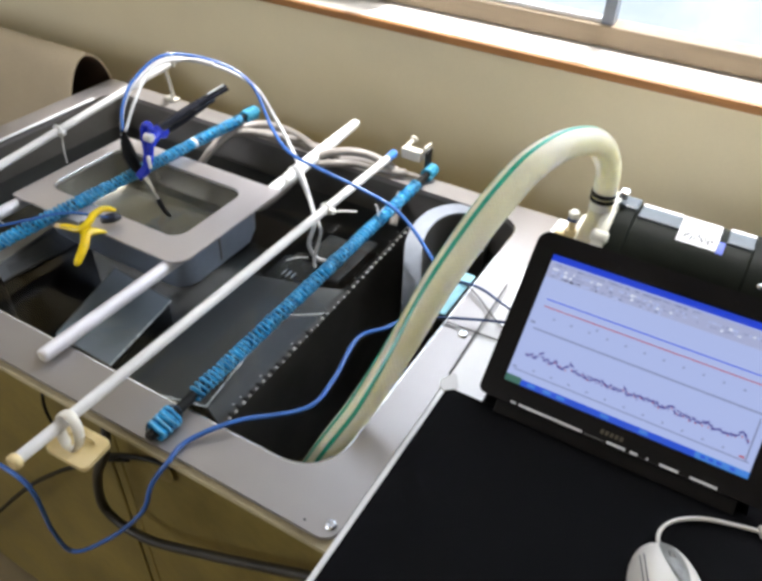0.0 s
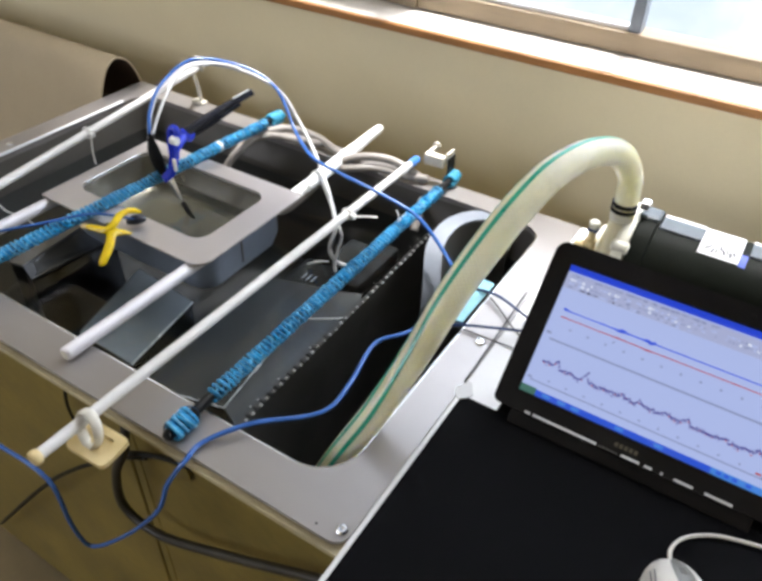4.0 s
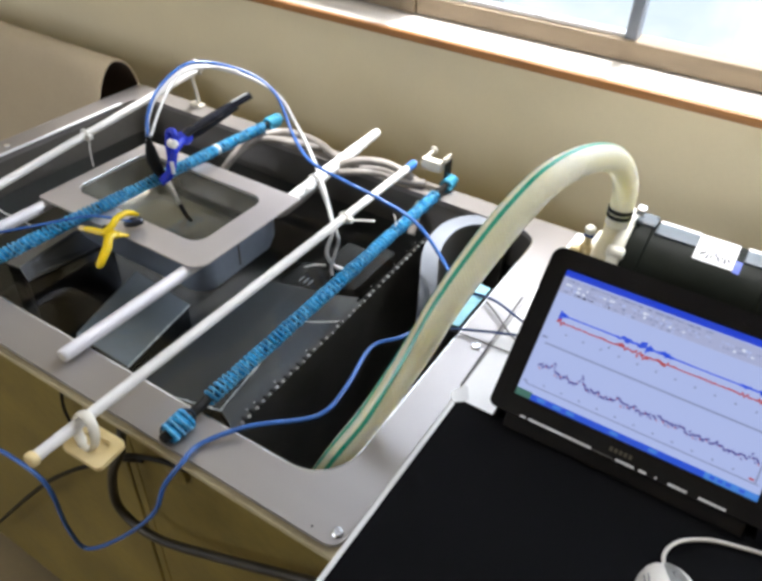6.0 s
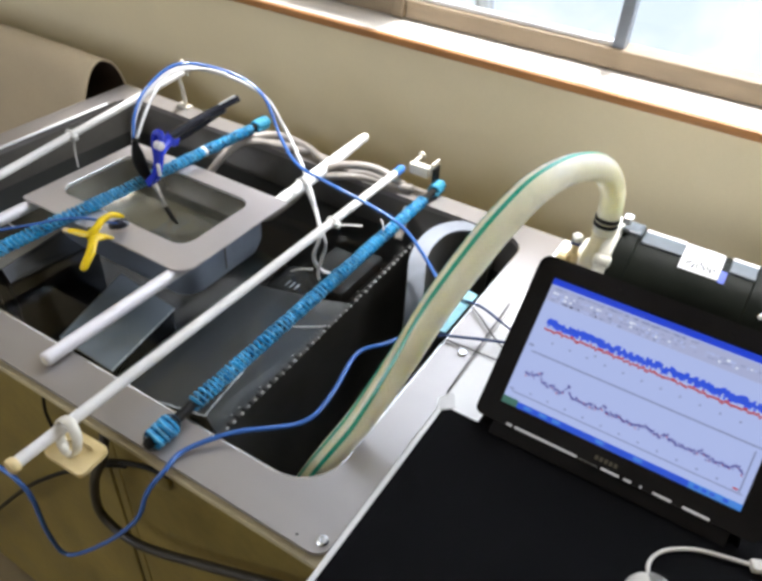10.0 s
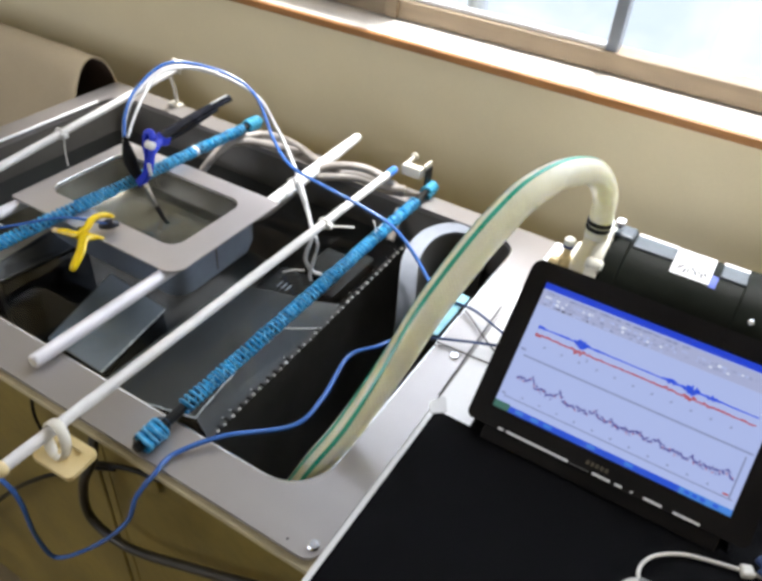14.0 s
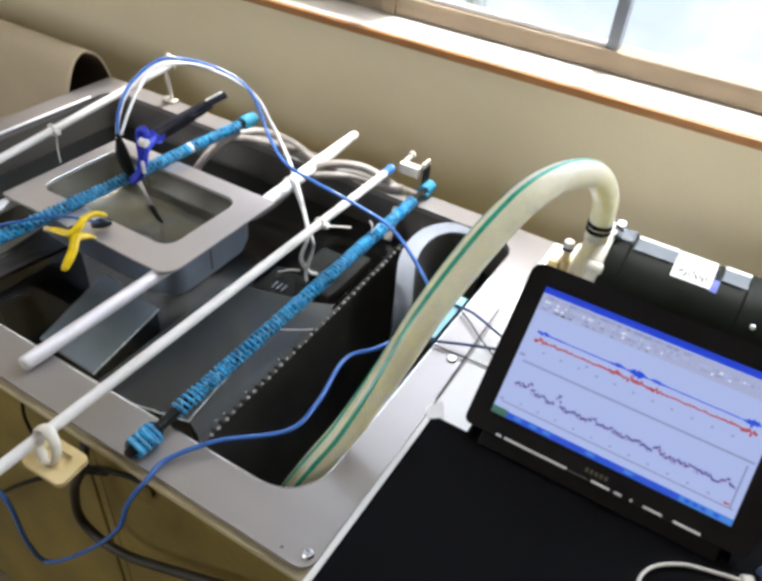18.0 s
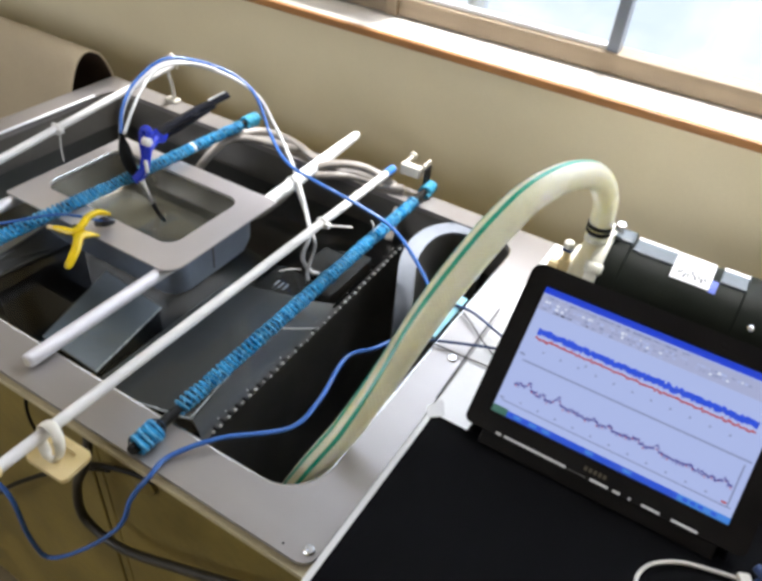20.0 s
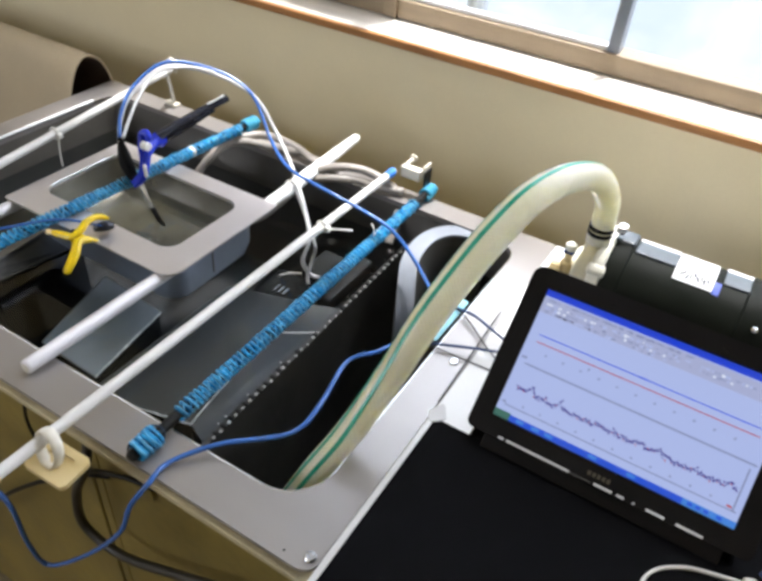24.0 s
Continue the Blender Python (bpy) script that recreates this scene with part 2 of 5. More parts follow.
M = {
    "wall": material("wall_paint", (0.77, 0.68, 0.465), 0.75, vary=0.05, scale=2.5, fine=220, bump=0.12),
    "ceiling": material("ceiling_paint", (0.85, 0.83, 0.78), 0.9, vary=0.04, scale=2),
    "floor": material("vinyl_floor", (0.26, 0.20, 0.11), 0.5, vary=0.12, scale=6),
    "wood": material("varnished_wood", (0.42, 0.19, 0.06), 0.4, vary=0.16, scale=9, stretch=(1, 12, 12), bump=0.15),
    "sill": material("sill_paint", (0.90, 0.85, 0.78), 0.35, vary=0.1, scale=5, stretch=(1, 5, 5), bump=0.1),
    "mullion": material("grey_window_metal", (0.26, 0.29, 0.34), 0.4, 0.5, vary=0.05, scale=14),
    "frame": material("window_frame_wood", (0.29, 0.22, 0.145), 0.45, vary=0.1, scale=10, stretch=(1, 8, 8)),
    "alu": material("aluminium", (0.70, 0.71, 0.73), 0.45, 0.6, vary=0.06, scale=14),
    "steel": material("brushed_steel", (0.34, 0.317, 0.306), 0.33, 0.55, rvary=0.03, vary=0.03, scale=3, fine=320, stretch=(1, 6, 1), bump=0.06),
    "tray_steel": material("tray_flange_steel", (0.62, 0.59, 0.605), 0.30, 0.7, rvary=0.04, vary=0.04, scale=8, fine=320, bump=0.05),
    "steel_mid": material("tray_bowl_shade_steel", (0.31, 0.295, 0.25), 0.26, 0.75, rvary=0.04, vary=0.06, scale=9, bump=0.05),
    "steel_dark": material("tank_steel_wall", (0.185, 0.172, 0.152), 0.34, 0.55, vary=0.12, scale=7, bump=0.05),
    "shade_lining": material("dark_shade_lining", (0.022, 0.022, 0.019), 0.45, vary=0.2, scale=9),
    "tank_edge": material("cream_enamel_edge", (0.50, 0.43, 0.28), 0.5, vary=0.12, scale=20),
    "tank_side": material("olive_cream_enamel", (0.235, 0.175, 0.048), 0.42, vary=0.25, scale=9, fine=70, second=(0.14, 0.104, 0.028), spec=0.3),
    "white_table": material("white_laminate", (0.84, 0.84, 0.85), 0.35, vary=0.03, scale=6, bump=0.03),
    "black_board": material("matt_black_board", (0.005, 0.005, 0.006), 0.7, vary=0.15, scale=9, fine=260, bump=0.08, spec=0.04),
    "black_plastic": material("black_plastic", (0.009, 0.008, 0.008), 0.36, vary=0.15, scale=18, bump=0.04, spec=0.14),
    "wet_black": material("wet_black_plastic", (0.010, 0.011, 0.012), 0.2, vary=0.25, scale=11, bump=0.04, second=(0.006, 0.007, 0.007)),
    "ribbed": material("ribbed_black_sheet", (0.065, 0.062, 0.056), 0.45, vary=0.2, scale=15, bump=0.1),
    "navy_cable": material("navy_cable_sheath", (0.02, 0.045, 0.13), 0.4, vary=0.08, scale=40),
    "rope_light": material("pale_blue_twine", (0.16, 0.52, 0.82), 0.4, vary=0.2, scale=90, fine=900, bump=0.5),
    "bowl_out": material("tray_outside_shade_steel", (0.33, 0.38, 0.46), 0.36, 0.6, vary=0.12, scale=9, bump=0.05),
    "lilac_tube": material("dull_aluminium_tube", (0.74, 0.72, 0.75), 0.42, 0.25, vary=0.06, scale=16, stretch=(6, 1, 6), bump=0.05),
    "lid_dark": material("sunken_lid_plastic", (0.018, 0.021, 0.023), 0.34, vary=0.2, scale=8, bump=0.03, spec=0.75),
    "handle": material("blue_black_plastic", (0.016, 0.018, 0.028), 0.24, vary=0.15, scale=30, bump=0.03),
    "grip": material("matt_black_grip", (0.006, 0.006, 0.006), 0.55, vary=0.2, scale=30, spec=0.12),
    "dusty": material("dusty_black_hose", (0.042, 0.036, 0.026), 0.45, vary=0.25, scale=30),
    "twine_core": material("twine_gap_shade", (0.003, 0.028, 0.066), 0.6, vary=0.2, scale=60),
    "tape_mid": material("mid_blue_tape", (0.05, 0.20, 0.60), 0.4, vary=0.1, scale=40),
    "pale_edge": material("bright_edge_glint", (0.88, 0.90, 0.90), 0.25, vary=0.2, scale=60, second=(0.45, 0.46, 0.46)),
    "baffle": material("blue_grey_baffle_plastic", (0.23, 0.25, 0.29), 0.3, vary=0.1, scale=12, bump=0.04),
    "baffle_shade": material("baffle_side_shade", (0.07, 0.066, 0.058), 0.4, vary=0.15, scale=12, bump=0.04),
    "slate": material("wet_slate_grey_plastic", (0.25, 0.285, 0.32), 0.3, vary=0.15, scale=7, bump=0.03),
    "grey_pvc": material("grey_plastic", (0.155, 0.157, 0.152), 0.3, vary=0.08, scale=10),
    "white_pvc": material("white_plastic_rod", (0.70, 0.685, 0.665), 0.38, vary=0.05, scale=18, bump=0.05),
    "paper": material("white_paper_wrap", (0.92, 0.92, 0.91), 0.7, vary=0.05, scale=30, bump=0.25),
    "cream": material("yellowed_nylon", (0.68, 0.54, 0.29), 0.42, vary=0.1, scale=30, second=(0.58, 0.44, 0.20)),
    "nylon": material("pale_nylon", (0.68, 0.64, 0.55), 0.45, vary=0.06, scale=30),
    "tie": material("clear_nylon_tie", (0.78, 0.77, 0.74), 0.4, vary=0.05, scale=30),
    "rope": material("blue_twine", (0.010, 0.30, 0.60), 0.3, vary=0.2, scale=90, fine=900, bump=0.6, second=(0.007, 0.15, 0.36)),
    "rope_green": material("teal_tape", (0.04, 0.28, 0.44), 0.5, vary=0.15, scale=60),
    "tape_blue": material("pale_blue_tape", (0.30, 0.62, 0.74), 0.45, vary=0.1, scale=40),
    "rubber": material("black_rubber", (0.010, 0.010, 0.010), 0.5, vary=0.2, scale=30, spec=0.25),
    "blue_cable": material("blue_cable_sheath", (0.045, 0.135, 0.42), 0.18, vary=0.08, scale=40, bump=0.05),
    "pale_cable": material("pale_blue_grey_cable", (0.50, 0.54, 0.62), 0.4, vary=0.08, scale=40, bump=0.05),
    "white_cable": material("white_cable_sheath", (0.60, 0.60, 0.60), 0.42, vary=0.06, scale=40, bump=0.05),
    "grey_hose": material("grey_vinyl_hose", (0.33, 0.30, 0.275), 0.35, vary=0.12, scale=25),
    "hose": material("milky_vinyl_hose", (0.95, 0.92, 0.73), 0.28, vary=0.10, scale=14, fine=420, bump=0.05, coat=0.3, sss=0.9),
    "neck": material("yellowed_clear_neck", (0.66, 0.61, 0.44), 0.3, vary=0.1, scale=18, sss=0.6),
    "braid": material("tan_hose_braid", (0.80, 0.73, 0.52), 0.5, vary=0.1, scale=60),
    "stripe": material("green_hose_stripe", (0.02, 0.34, 0.22), 0.3, vary=0.08, scale=30, coat=0.3),
    "yellow": material("yellow_plastic", (0.78, 0.55, 0.01), 0.2, vary=0.08, scale=40),
    "clamp_blue": material("cobalt_plastic", (0.015, 0.035, 0.50), 0.18, vary=0.08, scale=40),
    "chrome": material("bright_metal", (0.75, 0.75, 0.75), 0.2, 1.0, vary=0.04, scale=40),
    "pump": material("dark_green_grey_enamel", (0.011, 0.013, 0.010), 0.5, vary=0.12, scale=25, bump=0.08, spec=0.08),
    "strip": material("steel_blue_pump_strip", (0.075, 0.09, 0.105), 0.4, vary=0.12, scale=20),
    "pump_white": material("ivory_pump_plastic", (0.80, 0.78, 0.68), 0.4, vary=0.06, scale=25),
    "label_white": material("label_paper", (0.66, 0.66, 0.67), 0.5, vary=0.03, scale=30),
    "label_blue": material("label_blue_ink", (0.03, 0.07, 0.42), 0.5, vary=0.03, scale=30),
    "ink": material("dark_ink", (0.08, 0.08, 0.10), 0.6, vary=0.05, scale=30),
    "badge": material("dull_gold_lettering", (0.11, 0.095, 0.07), 0.4, 0.6, vary=0.05, scale=60),
    "mouse": material("ivory_mouse_plastic", (0.60, 0.57, 0.52), 0.33, vary=0.04, scale=30, bump=0.03),
    "mouse_grey": material("smoke_grey_plastic", (0.14, 0.136, 0.12), 0.3, vary=0.08, scale=50),
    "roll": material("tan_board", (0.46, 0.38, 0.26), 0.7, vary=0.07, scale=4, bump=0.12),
    "roll_in": material("board_shade_brown", (0.10, 0.065, 0.05), 0.8, vary=0.12, scale=6),
    "glass": material("window_glass", (0.95, 0.97, 0.97), 0.02, transmission=1.0, vary=0.0, bump=0, rvary=0.0),
    "water": material("water_surface", (0.90, 0.95, 0.95), 0.02, transmission=1.0, ior=1.33, vary=0.0, fine=24, bump=0.10, rvary=0.0, spec=0.3),
    "outdoors": glow("bright_outdoors", (1.0, 1.0, 1.0), 1.35, second=(0.68, 0.78, 0.90), scale=0.9),
    "scr_paper": glow("display_pale", (0.50, 0.60, 1.0), 0.79),
    "scr_tool": glow("display_toolbar", (0.47, 0.52, 0.80), 0.78),
    "scr_blue": glow("display_title_blue", (0.008, 0.055, 0.72), 0.85),
    "scr_task": glow("display_taskbar_blue", (0.015, 0.09, 0.72), 0.85),
    "scr_green": glow("display_green", (0.06, 0.20, 0.16), 0.7),
    "scr_grey": glow("display_grey_line", (0.27, 0.32, 0.54), 0.75),
    "scr_soft": glow("display_soft_grey", (0.36, 0.41, 0.66), 0.77),
    "scr_sky": glow("display_sky_blue", (0.06, 0.26, 0.80), 0.85),
    "scr_dark": glow("display_dark_line", (0.04, 0.045, 0.09), 0.7),
    "scr_white": glow("display_white", (0.80, 0.86, 1.0), 0.95),
    "tr_blue": glow("display_blue_trace", (0.02, 0.10, 0.92), 0.75),
    "tr_red": glow("display_red_trace", (0.62, 0.05, 0.04), 0.7),
    "tr_violet": glow("display_violet_trace", (0.075, 0.06, 0.38), 0.7),
}


# ---- mesh helpers ----
def thing(name, m, label, category, group="", kind=""):
    ob = new(name)
    ob.empty_display_size = 0.02
    ob.matrix_world = m if isinstance(m, Matrix) else pose(*m)
    return tagged(ob, label, category, group, kind)


def part(name, bm, mat, parent=None, label="", m=None, smooth=None):
    """Links a bmesh, or (vertices, faces), as one mesh object under a thing or a part."""
    me = bpy.data.meshes.new(name)
    if isinstance(bm, tuple):
        me.from_pydata([tuple(v) for v in bm[0]], [], bm[1])
    else:
        bm.normal_update()
        bm.to_mesh(me)
        bm.free()
    me.validate()
    ob = new(name, me)
    if mat:
        me.materials.append(M[mat])
    if smooth is not None:
        me.shade_smooth()
        if smooth:
            me.set_sharp_from_angle(angle=radians(smooth))
    if parent:
        ob.parent = parent
    if m:
        ob.matrix_local = m
    if label:
        ob["label"] = label
    return ob


def solo(name, bm, mat, label, category, group="", kind="", smooth=None):
    return tagged(part(name, bm, mat, smooth=smooth), label, category, group, kind)


def box(x0, x1, y0, y1, z0, z1, bevel=0.0, seg=2, bm=None):
    made = bm is None
    bm = bmesh.new() if made else bm
    r = bmesh.ops.create_cube(bm, size=1)
    for v in r["verts"]:
        v.co = Vector(((x0 + x1) / 2 + v.co.x * (x1 - x0), (y0 + y1) / 2 + v.co.y * (y1 - y0), (z0 + z1) / 2 + v.co.z * (z1 - z0)))
    if bevel:
        es = list({e for v in r["verts"] for e in v.link_edges})
        bmesh.ops.bevel(bm, geom=es, offset=bevel, segments=seg, affect="EDGES", profile=0.5)
    return bm


def smooth_path(pts, steps=6):
    """A Catmull-Rom line through the points."""
    p = [Vector(q) for q in pts]
    p = [2 * p[0] - p[1]] + p + [2 * p[-1] - p[-2]]
    out = []
    for i in range(1, len(p) - 2):
        a, b, c, d = p[i - 1:i + 3]
        for k in range(steps):
            t = k / steps
            out.append(0.5 * (2 * b + (c - a) * t + (2 * a - 5 * b + 4 * c - d) * t * t + (3 * b - a - 3 * c + d) * t ** 3))
    out.append(p[-2])
    return out


def sweep(path, radius, sides=10, cap=True, flat=1.0, arc=None, lift=0.0, twist=None):
    """A tube along a path. radius: a number or a function of 0..1; flat squeezes it; arc (from, to) in turns keeps a strip of it."""
    rad = radius if callable(radius) else (lambda s: radius)
    path = [Vector(p) for p in path]
    n = len(path)
    verts, faces = [], []
    t0 = (path[1] - path[0]).normalized()
    up = Vector((0, 0, 1)) if abs(t0.z) < 0.9 else Vector((0, 1, 0))
    u = t0.cross(up).normalized()
    for i, p in enumerate(path):
        t = (path[min(i + 1, n - 1)] - path[max(i - 1, 0)]).normalized()
        u = (u - t * u.dot(t)).normalized()
        v = u.cross(t)
        r = rad(i / (n - 1)) + lift
        for k in range(sides):
            a = 2 * math.pi * (k / sides if arc is None else arc[0] + (arc[1] - arc[0]) * k / (sides - 1) + (twist(i / (n - 1)) if twist else 0))
            verts.append(p + (u * math.cos(a) + v * math.sin(a) * flat) * r)
    loop = sides if arc is None else sides - 1
    for i in range(n - 1):
        for k in range(loop):
            k2 = (k + 1) % sides
            faces.append((i * sides + k, i * sides + k2, (i + 1) * sides + k2, (i + 1) * sides + k))
    if cap and arc is None:
        faces.append(tuple(reversed(range(sides))))
        faces.append(tuple(range((n - 1) * sides, n * sides)))
    return verts, faces


def straight(a, b, n=2):
    a, b = Vector(a), Vector(b)
    return [a.lerp(b, i / (n - 1)) for i in range(n)]


def rod(a, b, r, sides=16):
    """A straight rod with slightly rounded ends."""
    a, b = Vector(a), Vector(b)
    d = (b - a).normalized()
    path = [a, a + d * r * 0.15, a + d * r * 0.4, *straight(a + d * r * 0.5, b - d * r * 0.5, 6), b - d * r * 0.4, b - d * r * 0.15, b]
    n = len(path)
    rads = [0.80, 0.94, 1.0] + [1.0] * 6 + [1.0, 0.94, 0.80]
    return sweep(path, lambda s: r * rads[round(s * (n - 1))], sides)


def helix(a, b, r, turns, wire, per=12, sides=5, wobble=0.0, seed=1, slant=0.0, start=0.0):
    """Twine wound round the line from a to b."""
    rnd = random.Random(seed)
    a, b = Vector(a), Vector(b)
    d = (b - a).normalized()
    u = d.cross(Vector((0, 0, 1))).normalized()
    v = d.cross(u)
    way, turns = (1, turns) if turns > 0 else (-1, -turns)
    pts, n = [], int(turns * per)
    jit = [rnd.uniform(-1, 1) for _ in range(int(turns) + 2)]
    for i in range(n + 1):
        s = i / n
        k = i / per
        j = jit[int(k)] * (1 - k % 1) + jit[int(k) + 1] * (k % 1)
        ang = 2 * math.pi * (k * way + start)
        rr = r * (1 + wobble * j)
        lean = slant * (1 + 0.45 * math.sin(7.3 * s * 3.1 + seed))
        pts.append(a.lerp(b, s) + d * (wire * 0.5 * j * (wobble * 6) + lean * r * math.cos(ang - 2.2)) + (u * math.cos(ang) + v * math.sin(ang)) * rr)
    return sweep(pts, wire, sides)


def rounded(x0, x1, y0, y1, r, n=6):
    """The outline of a rectangle with round corners, from its lower right corner, anticlockwise. r: one radius or four."""
    rs = r if isinstance(r, tuple) else (r,) * 4
    out = []
    for (cx, cy, a0), q in zip(((x1, y0, -90), (x1, y1, 0), (x0, y1, 90), (x0, y0, 180)), rs):
        sx, sy = (-1 if cx == x1 else 1), (-1 if cy == y1 else 1)
        for k in range(n + 1):
            a = radians(a0 + 90 * k / n)
            out.append((cx + sx * q + q * math.cos(a), cy + sy * q + q * math.sin(a)))
    return out


def ring_plate(outer, inner, z0, z1, lip=0.0):
    """A flat plate with an opening; lip turns the opening's edge down."""
    n = len(outer)
    V = [(*p, z1) for p in outer] + [(*p, z1) for p in inner] + [(*p, z0) for p in outer] + [(*p, z0 - lip) for p in inner]
    F = []
    for i in range(n):
        j = (i + 1) % n
        F += [(i, j, n + j, n + i), (2 * n + i, 2 * n + j, j, i), (n + i, n + j, 3 * n + j, 3 * n + i)]
        if not lip:
            F.append((2 * n + j, 2 * n + i, 3 * n + i, 3 * n + j))
    return V, F


def slab(outline, z0, z1):
    n = len(outline)
    V = [(*p, z0) for p in outline] + [(*p, z1) for p in outline]
    return V, [tuple(reversed(range(n))), tuple(range(n, 2 * n))] + [(i, (i + 1) % n, n + (i + 1) % n, n + i) for i in range(n)]


def pan(rings):
    """Walls through a stack of outlines (points, z), closed at the last."""
    n = len(rings[0][0])
    V = [(*p, z) for pts, z in rings for p in pts]
    F = [(k * n + i, k * n + (i + 1) % n, (k + 1) * n + (i + 1) % n, (k + 1) * n + i) for k in range(len(rings) - 1) for i in range(n)]
    F.append(tuple(range((len(rings) - 1) * n, len(rings) * n)))
    return V, F


def merge(*parts):
    V, F = [], []
    for v, f in parts:
        o = len(V)
        V += [tuple(q) for q in v]
        F += [tuple(i + o for i in q) for q in f]
    return V, F


def turned(profile, sides=20, axis="z", at=(0, 0, 0)):
    """A turned body from (radius, height) pairs along an axis."""
    V, F = [], []
    for r, h in profile:
        for k in range(sides):
            a = 2 * math.pi * k / sides
            c, s = r * math.cos(a), r * math.sin(a)
            q = (c, s, h) if axis == "z" else (h, c, s) if axis == "x" else (s, h, c)
            V.append((q[0] + at[0], q[1] + at[1], q[2] + at[2]))
    for i in range(len(profile) - 1):
        for k in range(sides):
            k2 = (k + 1) % sides
            F.append((i * sides + k, i * sides + k2, (i + 1) * sides + k2, (i + 1) * sides + k))
    F.append(tuple(reversed(range(sides))))
    F.append(tuple(range((len(profile) - 1) * sides, len(profile) * sides)))
    return V, F


# ---- the room ----
WALL_Y = 1.0741
GLASS_Y = 1.1474
TOP = 3.2


def build_room():
    solo("floor", box(-4, 2.4, -2.6, 1.3, -0.1, 0), "floor", "olive brown vinyl floor", "floor", kind="structure")
    solo("ceiling", box(-4, 2.4, -2.6, WALL_Y + 0.16, TOP, TOP + 0.1), "ceiling", "pale painted ceiling", "ceiling", kind="structure")
    low = 0.9699
    bm = bmesh.new()
    box(-4, -2.0, WALL_Y, WALL_Y + 0.16, low, TOP, bm=bm)
    box(-2.0, -1.09, 1.1336, WALL_Y + 0.16, 0.9862, 3.1, bm=bm)
    box(1.4, 2.4, WALL_Y, WALL_Y + 0.16, low, TOP, bm=bm)
    box(-4, 2.4, WALL_Y, WALL_Y + 0.16, 0, low, bm=bm)
    box(-2.0, 1.4, WALL_Y, WALL_Y + 0.16, 3.1, TOP, bm=bm)
    solo("wall_north", bm, "wall", "plain beige painted wall below the window", "wall", kind="structure")
    # the unseen opening in this wall is added for the fill lamp
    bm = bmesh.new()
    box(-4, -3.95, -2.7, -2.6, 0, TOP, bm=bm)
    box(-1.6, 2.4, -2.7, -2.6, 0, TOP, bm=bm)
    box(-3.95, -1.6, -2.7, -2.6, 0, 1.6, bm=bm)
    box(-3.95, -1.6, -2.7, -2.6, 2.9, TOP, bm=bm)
    solo("wall_south", bm, "wall", "plain beige painted wall with an unseen opening added for fill light", "wall", kind="structure")
    solo("wall_west", box(-4.1, -4, -2.6, 1.3, 0, TOP), "wall", "plain beige painted wall", "wall", kind="structure")
    solo("wall_east", box(2.4, 2.5, -2.6, 1.3, 0, TOP), "wall", "plain beige painted wall", "wall", kind="structure")
    # sill: pale top board with a varnished front edge
    sill = thing("trim", (0, 0, 0), "wooden window sill with a varnished orange-brown edge", "window sill", kind="structure")
    part("board", box(-1.999, 1.399, 1.0555, WALL_Y + 0.16, 0.9701, 0.9841, 0.001), "sill", sill, "pale sunlit sill top")
    part("edge", box(-2.02, 1.42, 1.0459, 1.0553, 0.9701, 0.9835, 0.002), "wood", sill, "orange-brown varnished front edge")
    # window: bottom rail, post, slim mullions, panes; a brown rail runs on beside the post
    win = thing("window_1", (0, 0, 0), "wood-framed window with slim metal mullions and bright panes", "window", kind="structure")
    part("window_frame", box(-0.6201, 1.4, 1.1327, 1.1787, 0.9858, 1.017, 0.002), "frame", win)
    part("post", box(-0.6441, -0.6206, 1.1265, 1.1839, 0.9858, 3.0995, 0.002), "frame", win, "pale wooden window post")
    part("window_frame", box(-0.6201, 1.4, 1.1327, 1.1787, 3.06, 3.0995, 0.002), "frame", win)
    edges = (-0.6201, -0.2541, 0.2108, 0.6814, 1.4)
    for x in edges[1:-1]:
        part("mullion", box(x - 0.009, x + 0.009, 1.139, 1.1661, 1.0149, 3.06, 0.0015), "mullion", win, "grey metal mullion")
    part("glazing_bar", box(-0.6195, -0.264, 1.1411, 1.1599, 1.0172, 1.0243, 0.001), "alu", win, "thin bright glazing bar")
    for a, b in zip(edges, edges[1:]):
        p = part("pane", box(a + 0.008, b - 0.008, GLASS_Y, GLASS_Y + 0.003, 1.0159, 3.059), "glass", win)
        p.visible_shadow = False
    # narrow outer sash beside the post
    part("rail", box(-1.999, -0.6452, 1.1296, 1.1326, 0.9862, 1.0312, 0.001), "frame", win, "brown rail beside the post")
    # unseen lower panel, added to keep the window's reflection off the water
    part("window_frame", box(-1.0895, -0.6452, 1.1331, 1.1696, 0.9862, 1.3, 0.002), "frame", win, "unseen lower panel of the sash, added to block reflected light")
    part("window_frame", box(-1.0895, -1.062, 1.1331, 1.1696, 1.3005, 3.0995, 0.002), "frame", win)
    p = part("pane", box(-1.061, -0.6452, 1.1476, 1.1506, 1.3005, 3.0995), "glass", win)
    p.visible_shadow = False
    solo("backdrop", box(-9, 8, 5.0, 5.05, -4, 5), "outdoors", "bright hazy daylight outside the window", "backdrop", kind="structure")
    # a slim bar that shows outside, behind the panes
    solo("downpipe", rod((-0.6132, 1.4611, -0.5), (-0.6132, 1.4611, 2.6), 0.021), "pale_cable", "grey-blue pipe standing outside the window", "pipe", smooth=40)


# ---- the tank ----
RIM = 0.80
TX0, TX1, TY0, TY1 = -1.125, -0.214, 0.319, 0.932
IX0, IX1, IY0, IY1 = -1.076, -0.257, 0.3705, 0.893


